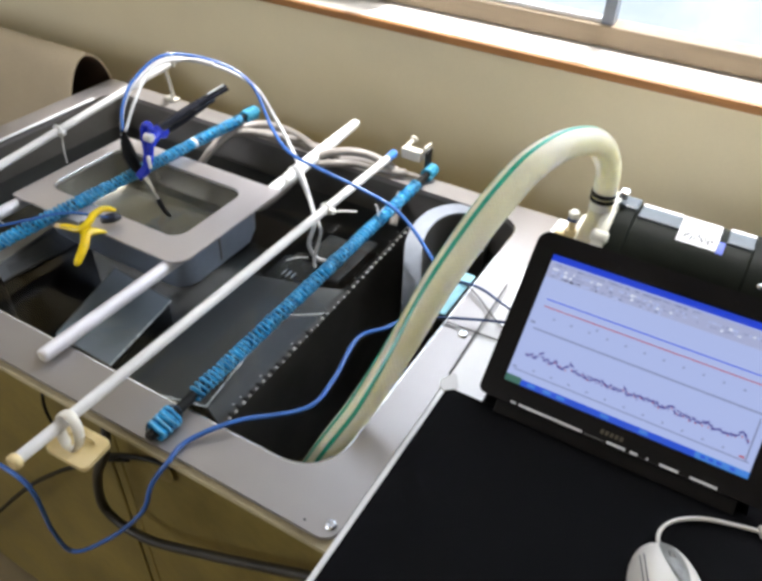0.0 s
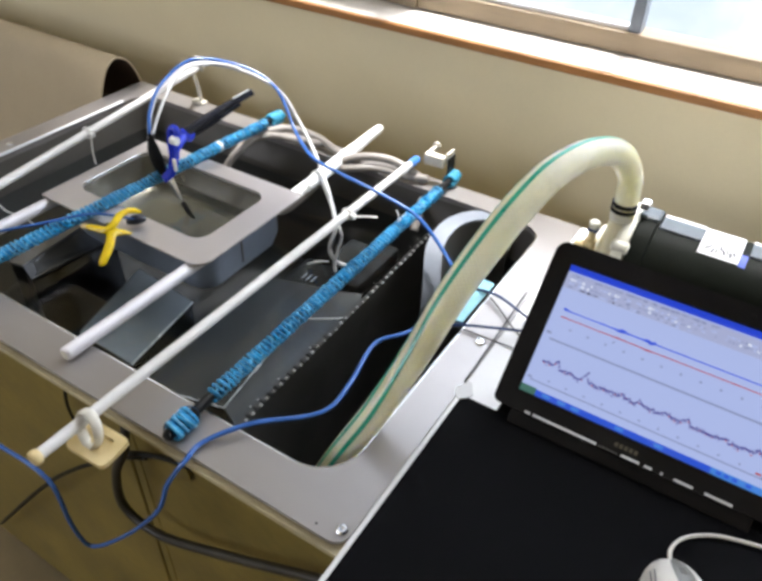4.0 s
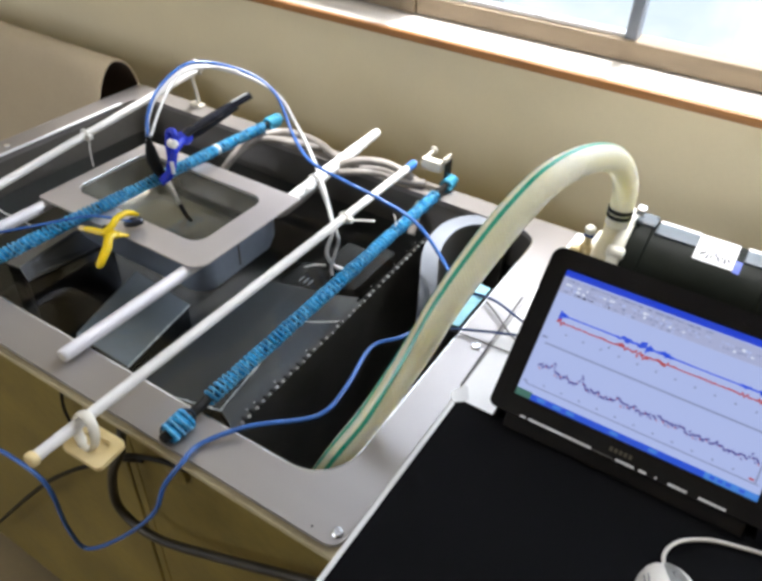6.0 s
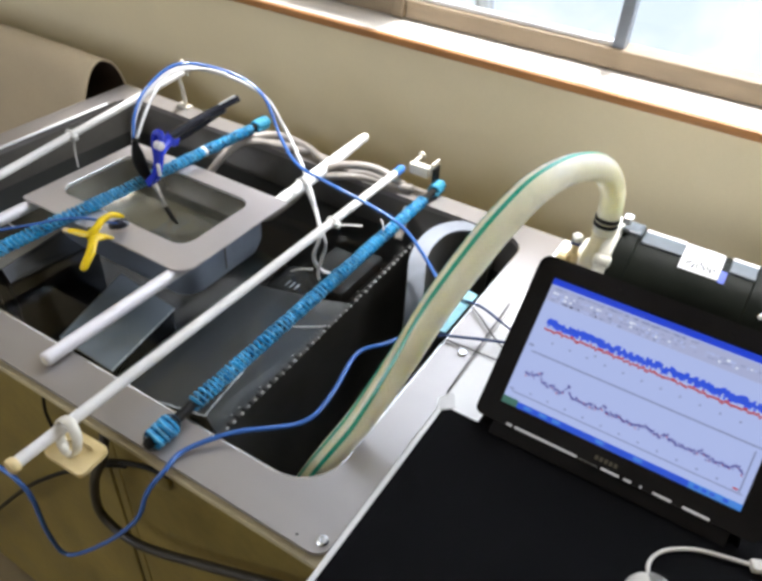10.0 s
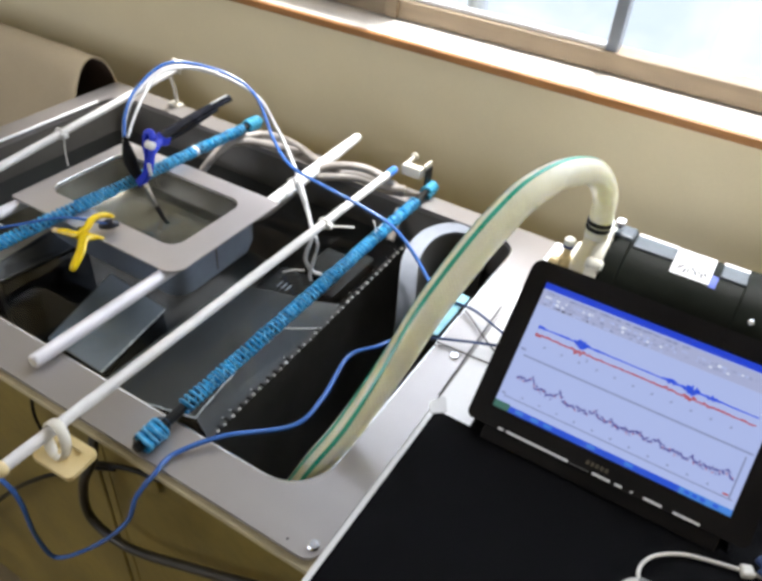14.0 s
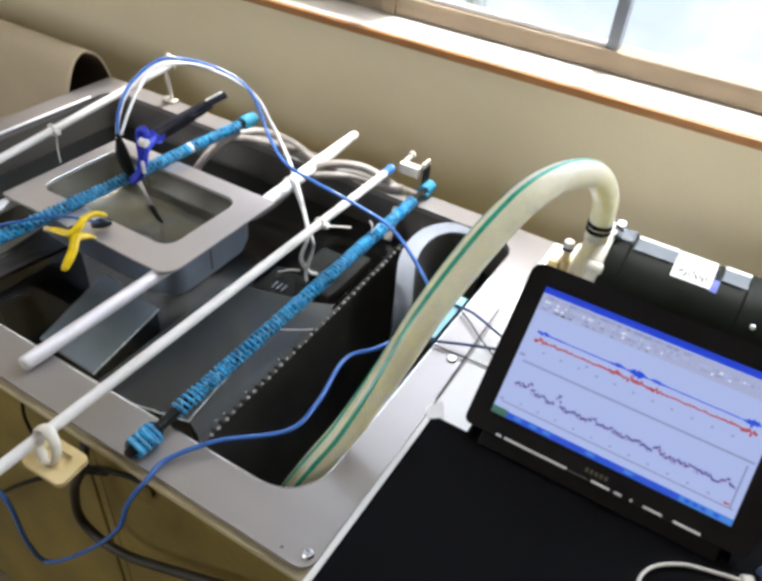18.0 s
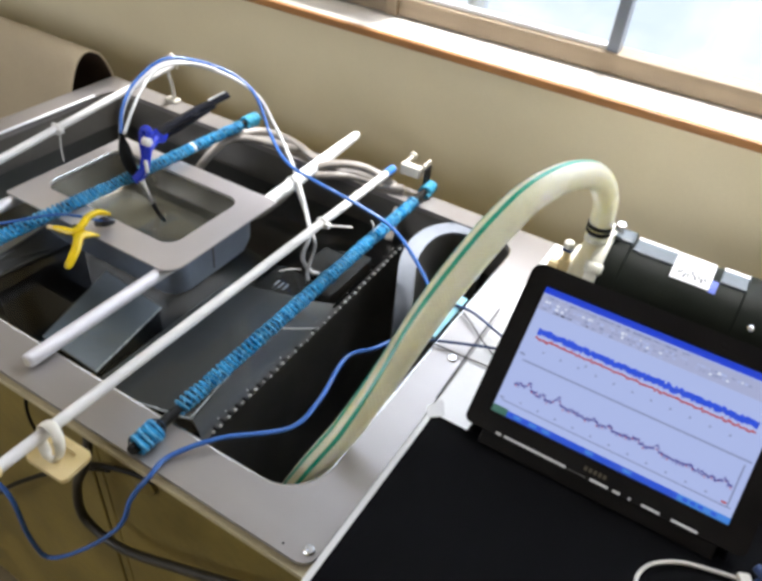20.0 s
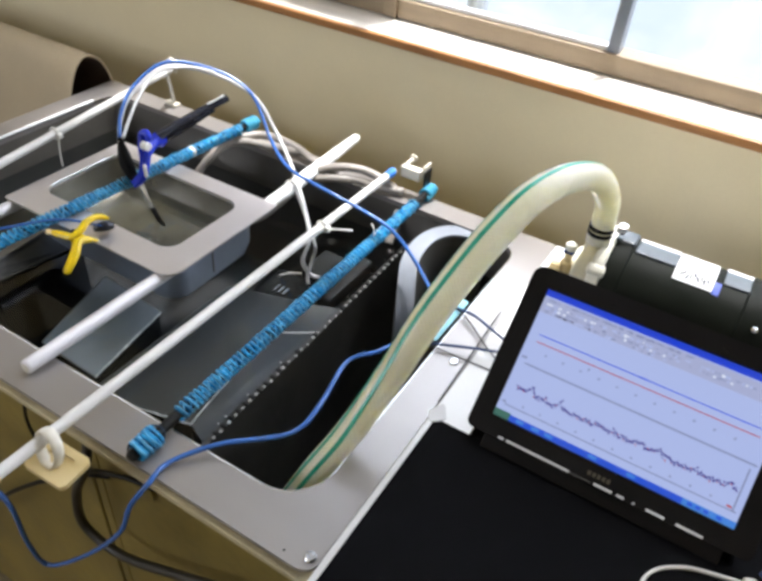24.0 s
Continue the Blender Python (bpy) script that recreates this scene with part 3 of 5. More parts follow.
def build_tank():
    tank = thing("steel_tank", (0, 0, 0), "open stainless steel water tank with a wide flat rim", "tank")
    inner = rounded(IX0, IX1, IY0, IY1, (0.05, 0.035, 0.03, 0.03), 7)
    outer = rounded(TX0, TX1, TY0, TY1, (0.016, 0.004, 0.004, 0.012), 7)
    part("rim_plate", ring_plate(outer, inner, RIM - 0.004, RIM, 0.006), "steel", tank, "brushed grey steel rim", smooth=35)
    # inner walls and bottom; the tank's inner shade is put into dark colours
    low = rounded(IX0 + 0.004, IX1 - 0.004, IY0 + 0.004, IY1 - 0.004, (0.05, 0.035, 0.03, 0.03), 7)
    part("basin", pan([(inner, RIM - 0.009), (low, RIM - 0.03), (low, 0.43)]), "steel_dark", tank, "steel basin with shade put into its dark colour", smooth=35)
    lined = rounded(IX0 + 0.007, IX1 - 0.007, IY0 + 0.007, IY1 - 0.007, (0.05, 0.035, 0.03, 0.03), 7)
    part("shade_lining", pan([(lined, 0.735), (lined, 0.432)]), "shade_lining", tank, "dark sheet put in for shade below the water", smooth=35)
    part("floor_shade", box(IX0 + 0.02, IX1 - 0.02, IY0 + 0.02, IY1 - 0.02, 0.4325, 0.438), "rubber", tank, "black sheet put in for shade on the basin floor")
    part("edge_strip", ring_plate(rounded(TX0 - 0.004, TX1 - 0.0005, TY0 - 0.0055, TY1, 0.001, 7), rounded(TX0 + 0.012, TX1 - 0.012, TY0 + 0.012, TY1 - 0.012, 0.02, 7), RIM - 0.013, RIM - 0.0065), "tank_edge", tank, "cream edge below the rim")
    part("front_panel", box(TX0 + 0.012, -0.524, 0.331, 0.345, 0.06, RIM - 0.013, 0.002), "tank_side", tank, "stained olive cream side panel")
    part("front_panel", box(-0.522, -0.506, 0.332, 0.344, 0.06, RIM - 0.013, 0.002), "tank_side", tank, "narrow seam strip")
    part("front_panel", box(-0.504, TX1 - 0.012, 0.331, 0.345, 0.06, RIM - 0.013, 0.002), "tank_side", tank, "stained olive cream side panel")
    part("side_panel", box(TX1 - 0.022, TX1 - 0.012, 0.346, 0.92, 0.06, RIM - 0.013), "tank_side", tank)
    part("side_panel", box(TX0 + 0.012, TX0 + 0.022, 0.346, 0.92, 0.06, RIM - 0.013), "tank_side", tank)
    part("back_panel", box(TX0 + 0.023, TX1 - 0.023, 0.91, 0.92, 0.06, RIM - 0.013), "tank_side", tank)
    for x in (TX0 + 0.05, TX1 - 0.05):
        for y in (0.37, 0.88):
            part("foot", turned([(0.02, 0.0), (0.02, 0.02), (0.012, 0.03), (0.012, 0.06)], 14, at=(x, y, 0)), "rubber", tank, smooth=40)
    part("rolled_lip", sweep(straight((IX0 - 0.002, IY0 + 0.03, RIM + 0.001), (IX0 - 0.002, IY1 - 0.05, RIM + 0.001), 4), 0.0032, 8), "alu", tank, "bright rolled lip", smooth=40)
    # bright metal along this stretch stands for the highlight on the rim's edge
    part("inner_lip", sweep([(x, y, RIM - 0.0006) for x, y in inner[-9:] + inner[:12]], 0.0012, 6), "chrome", tank, "rounded edge of the opening, highlight put into brighter metal", smooth=0)
    # rim screws
    for x, y in ((-0.2235, 0.334), (-0.229, 0.626), (-1.10, 0.62), (-0.62, 0.915)):
        s = part("screw", turned([(0.0060, RIM), (0.0058, RIM + 0.0018), (0.0045, RIM + 0.0032), (0.0030, RIM + 0.0033), (0.0028, RIM + 0.002), (0.0005, RIM + 0.0019)], 16, at=(x, y, 0)), "chrome", tank, "bright screw head", smooth=30)
    part("hole", turned([(0.0013, RIM + 0.0002), (0.0011, RIM + 0.0004)], 10, at=(-0.247, 0.327, 0)), "rubber", tank)
    # valve below the rim
    part("drain_cap", turned([(0.012, -0.006), (0.016, -0.005), (0.016, 0.0)], 18, "y", (-0.43, 0.331, 0.742)), "tank_side", tank, "round drain cap", smooth=40)


def build_water():
    """Rippled water in the tank: a sheet that creeps a little, so that its ripples move."""
    x0, x1, y0, y1 = IX0 + 0.012, -0.432, IY0 + 0.012, IY1 - 0.012
    V = [(x0, y0, 0.741), (x1 + 0.008, y0, 0.741), (x1, y1, 0.741), (x0, y1, 0.741)]
    F = [(0, 1, 2, 3)]
    w = solo("water", (V, F), "water", "still dark water with faint ripples in the tank", "water", kind="structure", smooth=0)
    w.visible_shadow = False
    return w


def build_tank_contents():
    # ribbed sheet that parts off the hose side; white dots paint its tips' glints
    sheet = thing("ribbed_partition", (0, 0, 0), "black ribbed plastic sheet standing on edge in the tank", "partition")
    V, F = [], []
    n = 520
    ya, yb = 0.392, 0.876
    for i in range(n + 1):
        y = ya + (yb - ya) * i / n
        x = -0.4145 - 0.022 * (y - 0.419) + (0.0010 if i % 4 in (1, 2) else -0.0004)
        top = 0.744
        V += [(x, y, 0.44), (x, y, top), (x - 0.006, y, top), (x - 0.006, y, 0.44)]
    for i in range(n):
        a = 4 * i
        F += [(a, a + 4, a + 5, a + 1), (a + 1, a + 5, a + 6, a + 2), (a + 2, a + 6, a + 7, a + 3)]
    part("sheet", (V, F), "ribbed", sheet)
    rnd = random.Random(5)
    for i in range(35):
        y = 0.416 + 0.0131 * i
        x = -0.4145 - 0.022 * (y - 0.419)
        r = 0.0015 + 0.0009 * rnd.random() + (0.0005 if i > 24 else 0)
        glint_dot = turned([(r * 0.3, -r * 0.6), (r, 0), (r * 0.6, r * 0.7), (r * 0.1, r * 0.9)], 8, at=(x + rnd.uniform(-0.001, 0.001), y + rnd.uniform(-0.001, 0.001), 0.7452))
        part("glint_dot", glint_dot, "white_pvc", sheet, "white dot for a glint of water on the ribs", smooth=0)
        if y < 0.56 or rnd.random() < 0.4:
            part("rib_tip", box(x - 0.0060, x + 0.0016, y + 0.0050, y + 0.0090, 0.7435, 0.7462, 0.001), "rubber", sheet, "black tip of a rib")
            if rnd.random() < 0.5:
                part("glint_dot", turned([(0.0004, -0.0006), (0.0011, 0), (0.0002, 0.0009)], 7, at=(x - 0.009, y + 0.006, 0.7450)), "white_pvc", sheet, smooth=0)

    def black_box(name, corners, top, depth, label, lid="wet_black", bright=(), flap=None):
        """A dark box from the four corners of its lid, with a thin bright edge."""
        b = thing(name, (0, 0, 0), label, "box", group="black boxes in the tank")
        V = [(c[0], c[1], t) for c, t in zip(corners, top)] + [(c[0], c[1], t - 0.004) for c, t in zip(corners, top)]
        part("lid", (V, [(0, 1, 2, 3), (7, 6, 5, 4), (0, 4, 5, 1), (1, 5, 6, 2), (2, 6, 7, 3), (3, 7, 4, 0)]), lid, b)
        cx, cy = sum(c[0] for c in corners) / 4, sum(c[1] for c in corners) / 4
        ins = [(cx + (c[0] - cx) * 0.96, cy + (c[1] - cy) * 0.96) for c in corners]
        V = [(c[0], c[1], t - 0.0045) for c, t in zip(ins, top)] + [(c[0], c[1], depth) for c in ins]
        part("body", (V, [(0, 4, 5, 1), (1, 5, 6, 2), (2, 6, 7, 3), (3, 7, 4, 0), (7, 6, 5, 4)]), "wet_black", b)
        for i in range(4):
            j = (i + 1) % 4
            a, c = Vector((*corners[i], top[i])), Vector((*corners[j], top[j]))
            # glints on these wet edges are painted in near-white
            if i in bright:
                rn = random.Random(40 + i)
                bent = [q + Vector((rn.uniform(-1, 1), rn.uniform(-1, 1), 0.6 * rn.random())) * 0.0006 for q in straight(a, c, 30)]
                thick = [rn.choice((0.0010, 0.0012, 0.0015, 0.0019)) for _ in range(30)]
                part("rim_edge", sweep(bent, lambda q: thick[round(q * 29)], 6), "pale_edge", b, "crinkled lid edge, its wet glint put into the colour", smooth=0)
            else:
                part("rim_edge", sweep(straight(a, c, 2), 0.0008, 6), "grey_pvc", b, "thin pale edge")
        if flap:
            V = flap + [(x, y, z - 0.004) for x, y, z in flap]
            part("side_flap", (V, [(0, 1, 2, 3), (7, 6, 5, 4), (0, 4, 5, 1), (1, 5, 6, 2), (2, 6, 7, 3), (3, 7, 4, 0)]), "lid_dark", b, "sloping side flap")
        return b

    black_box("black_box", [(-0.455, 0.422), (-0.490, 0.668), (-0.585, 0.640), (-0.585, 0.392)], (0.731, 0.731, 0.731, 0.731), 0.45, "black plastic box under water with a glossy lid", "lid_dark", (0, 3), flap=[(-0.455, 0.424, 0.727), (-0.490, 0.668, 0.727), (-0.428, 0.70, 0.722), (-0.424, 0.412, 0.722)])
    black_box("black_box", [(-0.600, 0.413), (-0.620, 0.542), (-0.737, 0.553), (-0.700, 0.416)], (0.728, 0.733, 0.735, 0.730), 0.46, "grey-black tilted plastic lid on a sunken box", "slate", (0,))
    c = thing("black_box", (0, 0, 0), "black plastic box with a sloping wet panel and a grey rail", "box", group="black boxes in the tank")
    top = [(-0.897, 0.545, 0.757), (-0.875, 0.446, 0.757), (-0.854, 0.450, 0.757), (-0.834, 0.446, 0.743), (-0.818, 0.580, 0.743), (-0.870, 0.580, 0.757)]
    low = [(x, y, 0.46) for x, y, z in top]
    n = len(top)
    part("body", ([(x, y, z - 0.003) for x, y, z in top] + low, [(i, n + i, n + (i + 1) % n, (i + 1) % n) for i in range(n)]), "rubber", c, "black upright sides")
    part("rail", slab([(-0.876, 0.445), (-0.853, 0.449), (-0.868, 0.582), (-0.900, 0.575)], 0.7545, 0.758), "grey_pvc", c, "grey rail along the top")
    V = [top[2], top[3], top[4], top[5]]
    part("panel", (V + [(x, y, z - 0.0025) for x, y, z in V], [(3, 2, 1, 0), (4, 5, 6, 7), (0, 1, 5, 4), (1, 2, 6, 5), (2, 3, 7, 6), (3, 0, 4, 7)]), "lid_dark", c, "sloping wet panel")
    part("panel_edge", sweep(straight(top[3], top[4], 2), 0.0006, 6), "wet_black", c, "thin wet edge")
    # submersible pump and its fittings at the bottom
    sp = thing("submersible_pump", (0, 0, 0), "dark submersible pump with cables lying in the tank", "pump")
    part("housing", box(-0.56, -0.475, 0.655, 0.725, 0.62, 0.722, 0.008), "wet_black", sp)
    part("bracket", box(-0.475, -0.452, 0.70, 0.815, 0.69, 0.729, 0.003), "wet_black", sp)
    part("bracket", box(-0.53, -0.488, 0.735, 0.80, 0.66, 0.724, 0.003), "wet_black", sp)
    part("nozzle", rod((-0.53, 0.665, 0.70), (-0.56, 0.60, 0.70), 0.012), "wet_black", sp, smooth=40)
    part("wire", sweep(smooth_path([(-0.468, 0.600, 0.738), (-0.452, 0.606, 0.742), (-0.436, 0.616, 0.743), (-0.420, 0.629, 0.743)]), 0.0009, 5), "tie", sp, "thin pale wire")
    part("wire", sweep(smooth_path([(-0.542, 0.700, 0.735), (-0.530, 0.708, 0.742), (-0.515, 0.718, 0.742)]), 0.0009, 5), "tie", sp, "thin pale wire")
    for k in range(3):
        part("mark", box(-0.535 + 0.008 * k, -0.533 + 0.008 * k, 0.676, 0.69, 0.722, 0.7225), "baffle", sp, "pale printed stroke")
    # grey curved baffle at the far corner
    pts = smooth_path([(-0.300, 0.889, 0.797), (-0.327, 0.889, 0.797), (-0.358, 0.877, 0.797), (-0.376, 0.846, 0.797), (-0.380, 0.811, 0.793), (-0.377, 0.786, 0.783), (-0.368, 0.766, 0.767), (-0.360, 0.752, 0.747), (-0.355, 0.742, 0.72), (-0.350, 0.734, 0.67)], 6)
    half = 0.0125
    L, R = [], []
    for i, p in enumerate(pts):
        t = pts[min(i + 1, len(pts) - 1)] - pts[max(i - 1, 0)]
        t = Vector((t.x, t.y, 0)).normalized()
        side = Vector((-t.y, t.x, 0)) * half
        L.append(p + side)
        R.append(p - side)

    def band(z_up, z_low):
        """A wall along the curve, its top following the curve's height."""
        V, F = [], []
        for p, q in zip(L, R):
            V += [(p.x, p.y, p.z + z_up), (q.x, q.y, q.z + z_up), (q.x, q.y, z_low or q.z - 0.0034), (p.x, p.y, z_low or p.z - 0.0034)]
        for i in range(len(L) - 1):
            F += [(4 * i + k, 4 * i + (k + 1) % 4, 4 * i + 4 + (k + 1) % 4, 4 * i + 4 + k) for k in range(4)]
        return V, F + [(3, 2, 1, 0), tuple(4 * len(L) - 4 + k for k in range(4))]
    # one grey plastic; the sunlit top and shaded side are put into two colours
    bf = thing("curved_baffle", (0, 0, 0), "curved plastic baffle at the tank's corner, top painted sunlit, side shaded", "baffle")
    part("side", band(-0.0036, 0.45), "baffle_shade", bf, "side with its shade put into dark olive", smooth=35)
    part("top_edge", band(0.0, None), "baffle", bf, "top with sunlight put into pale blue-grey", smooth=35)


# ---- table beside the tank ----
def build_table():
    t = thing("side_table", (0, 0, 0), "white laminate table beside the tank", "table")
    part("tabletop", box(-0.2135, 1.1, -0.25, 0.932, 0.775, 0.801, 0.002), "white_table", t)
    for x in (-0.16, 1.05):
        for y in (-0.2, 0.88):
            part("leg", box(x - 0.02, x + 0.02, y - 0.02, y + 0.02, 0, 0.775, 0.003), "alu", t)


# ---- rods, tubes and twine ----
def tie(parent, y, x, z, r, tail, name="cable_tie", mat="tie"):
    """A cable tie round a rod that runs along y: band, head and tail."""
    pts = [(x + r * math.cos(a), y, z + r * math.sin(a)) for a in np.linspace(0, 2 * math.pi, 15)[:-1]]
    band = sweep(pts + [pts[0]], 0.0019, 6)
    head = box(x + r - 0.002, x + r + 0.006, y - 0.004, y + 0.004, z - 0.004, z + 0.003, 0.001)
    part(name, band, mat, parent, "nylon cable tie", smooth=40)
    part("tie_head", head, mat, parent)
    part("tie_tail", sweep(smooth_path(tail), 0.0016, 6, flat=0.6), mat, parent, smooth=40)


def build_rods():
    # long white rod across the tank, with a loose mount at its near end
    r = thing("white_rod", (0, 0, 0), "long white plastic rod laid across the tank", "rod")
    part("shaft", rod((-0.487, 0.226, 0.835), (-0.484, 0.916, 0.835), 0.0060), "white_pvc", r, smooth=40)
    part("end_cap", turned([(0.0064, 0.0), (0.0080, 0.002), (0.0080, 0.007), (0.0064, 0.009)], 16, "y", (-0.487, 0.219, 0.835)), "cream", r, "yellowed end collar", smooth=40)
    part("tape_band", turned([(0.0066, 0.0), (0.0068, 0.001), (0.0068, 0.02), (0.0066, 0.021)], 16, "y", (-0.484, 0.892, 0.835)), "tape_mid", r, "blue tape band", smooth=40)
    tie(r, 0.722, -0.4845, 0.835, 0.0076, [(-0.476, 0.722, 0.833), (-0.462, 0.728, 0.836), (-0.443, 0.735, 0.838)])

    m = thing("tie_mount", pose(-0.475, 0.276, 0.808), "yellowed nylon tie mount hanging from the white rod", "tie mount")
    base = rounded(-0.0255, 0.0255, -0.0185, 0.0185, 0.006, 4)
    hole = rounded(-0.015, 0.015, -0.010, 0.010, 0.005, 4)
    part("base_plate", merge(ring_plate(base, hole, -0.003, 0.003), slab(hole, -0.003, -0.0003)), "cream", m, m=pose(0, 0, 0, 3, 4, 3))
    ring = [(-0.006 + 0.0135 * math.cos(a), 0.004 * math.sin(a), 0.0185 + 0.0205 * math.sin(a)) for a in np.linspace(0, 2 * math.pi, 29)]
    part("strap", sweep(ring, 0.0025, 8, flat=2.3), "nylon", m, "thick pale strap loop", smooth=40)

    c = thing("rod_clip", (0, 0, 0), "ivory plastic clip on the far end of the white rod", "clip")
    part("body", box(-0.474, -0.440, 0.917, 0.931, 0.829, 0.847, 0.002), "nylon", c)
    part("prong", box(-0.474, -0.468, 0.931, 0.952, 0.840, 0.847, 0.002), "nylon", c)
    part("knob", turned([(0.004, 0), (0.0065, 0.002), (0.0065, 0.005), (0.003, 0.007)], 12, "y", (-0.471, 0.950, 0.8455)), "nylon", c, smooth=40)
    part("prong", box(-0.4395, -0.4355, 0.924, 0.948, 0.832, 0.853, 0.0015), "nylon", c)
    part("pad", box(-0.4350, -0.432, 0.922, 0.944, 0.818, 0.846, 0.001), "rubber", c, "dark pad")

    # aluminium tube with a paper-wrapped far end
    a = thing("aluminium_tube", (0, 0, 0), "aluminium tube under the tray with a paper-wrapped tip", "tube")
    part("tube", rod((-0.601, 0.338, 0.8105), (-0.600, 0.80, 0.8105), 0.0085), "lilac_tube", a, smooth=40)
    part("bore", turned([(0.0058, 0), (0.0056, 0.0005)], 14, "y", (-0.601, 0.3374, 0.8105)), "nylon", a, "pale tube end")
    prof = lambda q: 0.0104 - 0.0026 * q ** 1.5 if q < 0.95 else 0.0080 * max(0.25, 1 - ((q - 0.95) / 0.05) ** 2) ** 0.5
    part("paper_tip", sweep(straight((-0.600, 0.806, 0.8135), (-0.597, 0.988, 0.828), 44), prof, 14), "paper", a, "white paper-wrapped blunt tip", smooth=40)
    part("paper_sleeve", sweep(straight((-0.600, 0.744, 0.811), (-0.600, 0.812, 0.8137), 4), 0.0092, 14), "paper", a, "white paper sleeve", smooth=40)
    band = [(-0.600 + 0.0112 * math.cos(q), 0.806, 0.8135 + 0.0112 * math.sin(q)) for q in np.linspace(0, 2 * math.pi, 19)]
    part("cable_tie", sweep(band, 0.0012, 6, flat=1.6), "tie", a, "nylon cable tie", smooth=40)

    b = thing("aluminium_tube", (0, 0, 0), "short aluminium tube under the other end of the tray", "tube")
    part("tube", rod((-0.882, 0.30, 0.8105), (-0.878, 0.575, 0.8105), 0.0085), "lilac_tube", b, smooth=40)

    # white rod along the far left rim, on tie mounts
    w = thing("white_rod", (0, 0, 0), "white plastic rod strapped along the tank's side rim", "rod")
    part("shaft", rod((-0.903, 0.36, 0.843), (-0.962, 0.962, 0.868), 0.0060), "white_pvc", w, smooth=40)
    tie(w, 0.656, -0.932, 0.8555, 0.0085, [(-0.925, 0.656, 0.85), (-0.921, 0.650, 0.83), (-0.919, 0.648, 0.808)])
    tie(w, 0.47, -0.915, 0.8475, 0.0085, [(-0.908, 0.47, 0.846), (-0.897, 0.474, 0.822), (-0.878, 0.484, 0.812), (-0.866, 0.492, 0.80)])
    s = thing("tie_mount", (0, 0, 0), "cream nylon tie mount on the far rim", "tie mount")
    part("base_plate", box(-0.974, -0.946, 0.915, 0.931, 0.8005, 0.806, 0.002), "nylon", s)
    part("strap", sweep(smooth_path([(-0.957, 0.924, 0.806), (-0.962, 0.926, 0.83), (-0.970, 0.928, 0.862), (-0.964, 0.932, 0.883), (-0.952, 0.932, 0.876), (-0.951, 0.930, 0.862)]), 0.0042, 8, flat=0.7), "nylon", s, smooth=40)

    # twine-wound rods
    def wound(name, a, b, r, label, seed):
        t = thing(name, (0, 0, 0), label, "rod", group="twine-wound rods")
        part("core", rod(a, b, r * 0.55, 10), "rubber", t, "black core", smooth=40)
        return t

    def wind(t, along, y0, y1, seed):
        """Blue twine in slanting rings, crossed by looser paler strands."""
        p, q, ln = along(y0), along(y1), y1 - y0
        # dark sleeve gives the gaps' shade; the pale strand adds highlights to fibres
        part("sleeve", sweep(straight(p, q, 3), 0.0056, 14), "twine_core", t, smooth=40)
        part("twine", helix(p, q, 0.0068, ln / 0.0069, 0.0021, 14, 6, 0.16, seed, 0.55), "rope", t, "slanting winding of blue twine", smooth=0)
        part("twine", helix(p, q, 0.0084, ln / 0.0069, 0.0008, 14, 5, 0.14, seed + 2, 0.55, 0.06), "rope_light", t, "paler fibres with the rings' highlights put in", smooth=0)
        for k in range(4):
            part("twine", helix(along(y0 + 0.003), along(y1 - 0.003), 0.0079, -ln / 0.036, 0.0008, 24, 5, 0.10, seed + 6 + k, -0.3, k / 4 + 0.1), "rope_light" if k % 2 else "rope", t, "thin strand crossing the winding", smooth=0)

    A, B = Vector((-0.423, 0.3165, 0.811)), Vector((-0.428, 0.946, 0.811))
    t = wound("wound_rod", A, B, 0.0105, "black rod wound with blue twine across the tank", 1)
    at = lambda y: A.lerp(B, (y - A.y) / (B.y - A.y))
    wind(t, at, 0.382, 0.886, 3)
    part("twine", helix(at(0.325), at(0.353), 0.0100, 9, 0.0021, 16, 6, 0.08, 4, 0.3), "rope", t, "thick coil of blue twine at the end", smooth=0)
    part("twine", helix(at(0.326), at(0.352), 0.0116, 7, 0.0010, 16, 5, 0.10, 9, 0.45, 0.3), "rope_light", t, "paler strand on the coil", smooth=0)
    part("twine", helix(at(0.326), at(0.351), 0.0104, -5, 0.0009, 16, 5, 0.12, 12, -0.4, 0.6), "twine_core", t, "dark strand for the shade between the coil's rings", smooth=0)
    part("twine", helix(at(0.918), at(0.941), 0.0078, 5, 0.0033, 14, 6, 0.05, 5), "rope_green", t, "teal coil at the far end", smooth=0)
    part("fray", sweep(smooth_path([at(0.765) + Vector((0, 0, 0.009)), at(0.768) + Vector((-0.004, 0.002, 0.018)), at(0.772) + Vector((-0.009, 0, 0.022))]), 0.0008, 4), "tie", t, "frayed pale end")
    part("fray", sweep(smooth_path([at(0.766) + Vector((0, 0, 0.010)), at(0.770) + Vector((0.003, 0.003, 0.018)), at(0.77) + Vector((0.006, 0.004, 0.020))]), 0.0008, 4), "tie", t)

    A2, B2 = Vector((-0.797, 0.30, 0.832)), Vector((-0.764, 0.925, 0.828))
    t2 = wound("wound_rod", A2, B2, 0.0105, "black rod wound with blue twine over the tray", 2)
    at2 = lambda y: A2.lerp(B2, (y - A2.y) / (B2.y - A2.y))
    wind(t2, at2, 0.305, 0.885, 13)
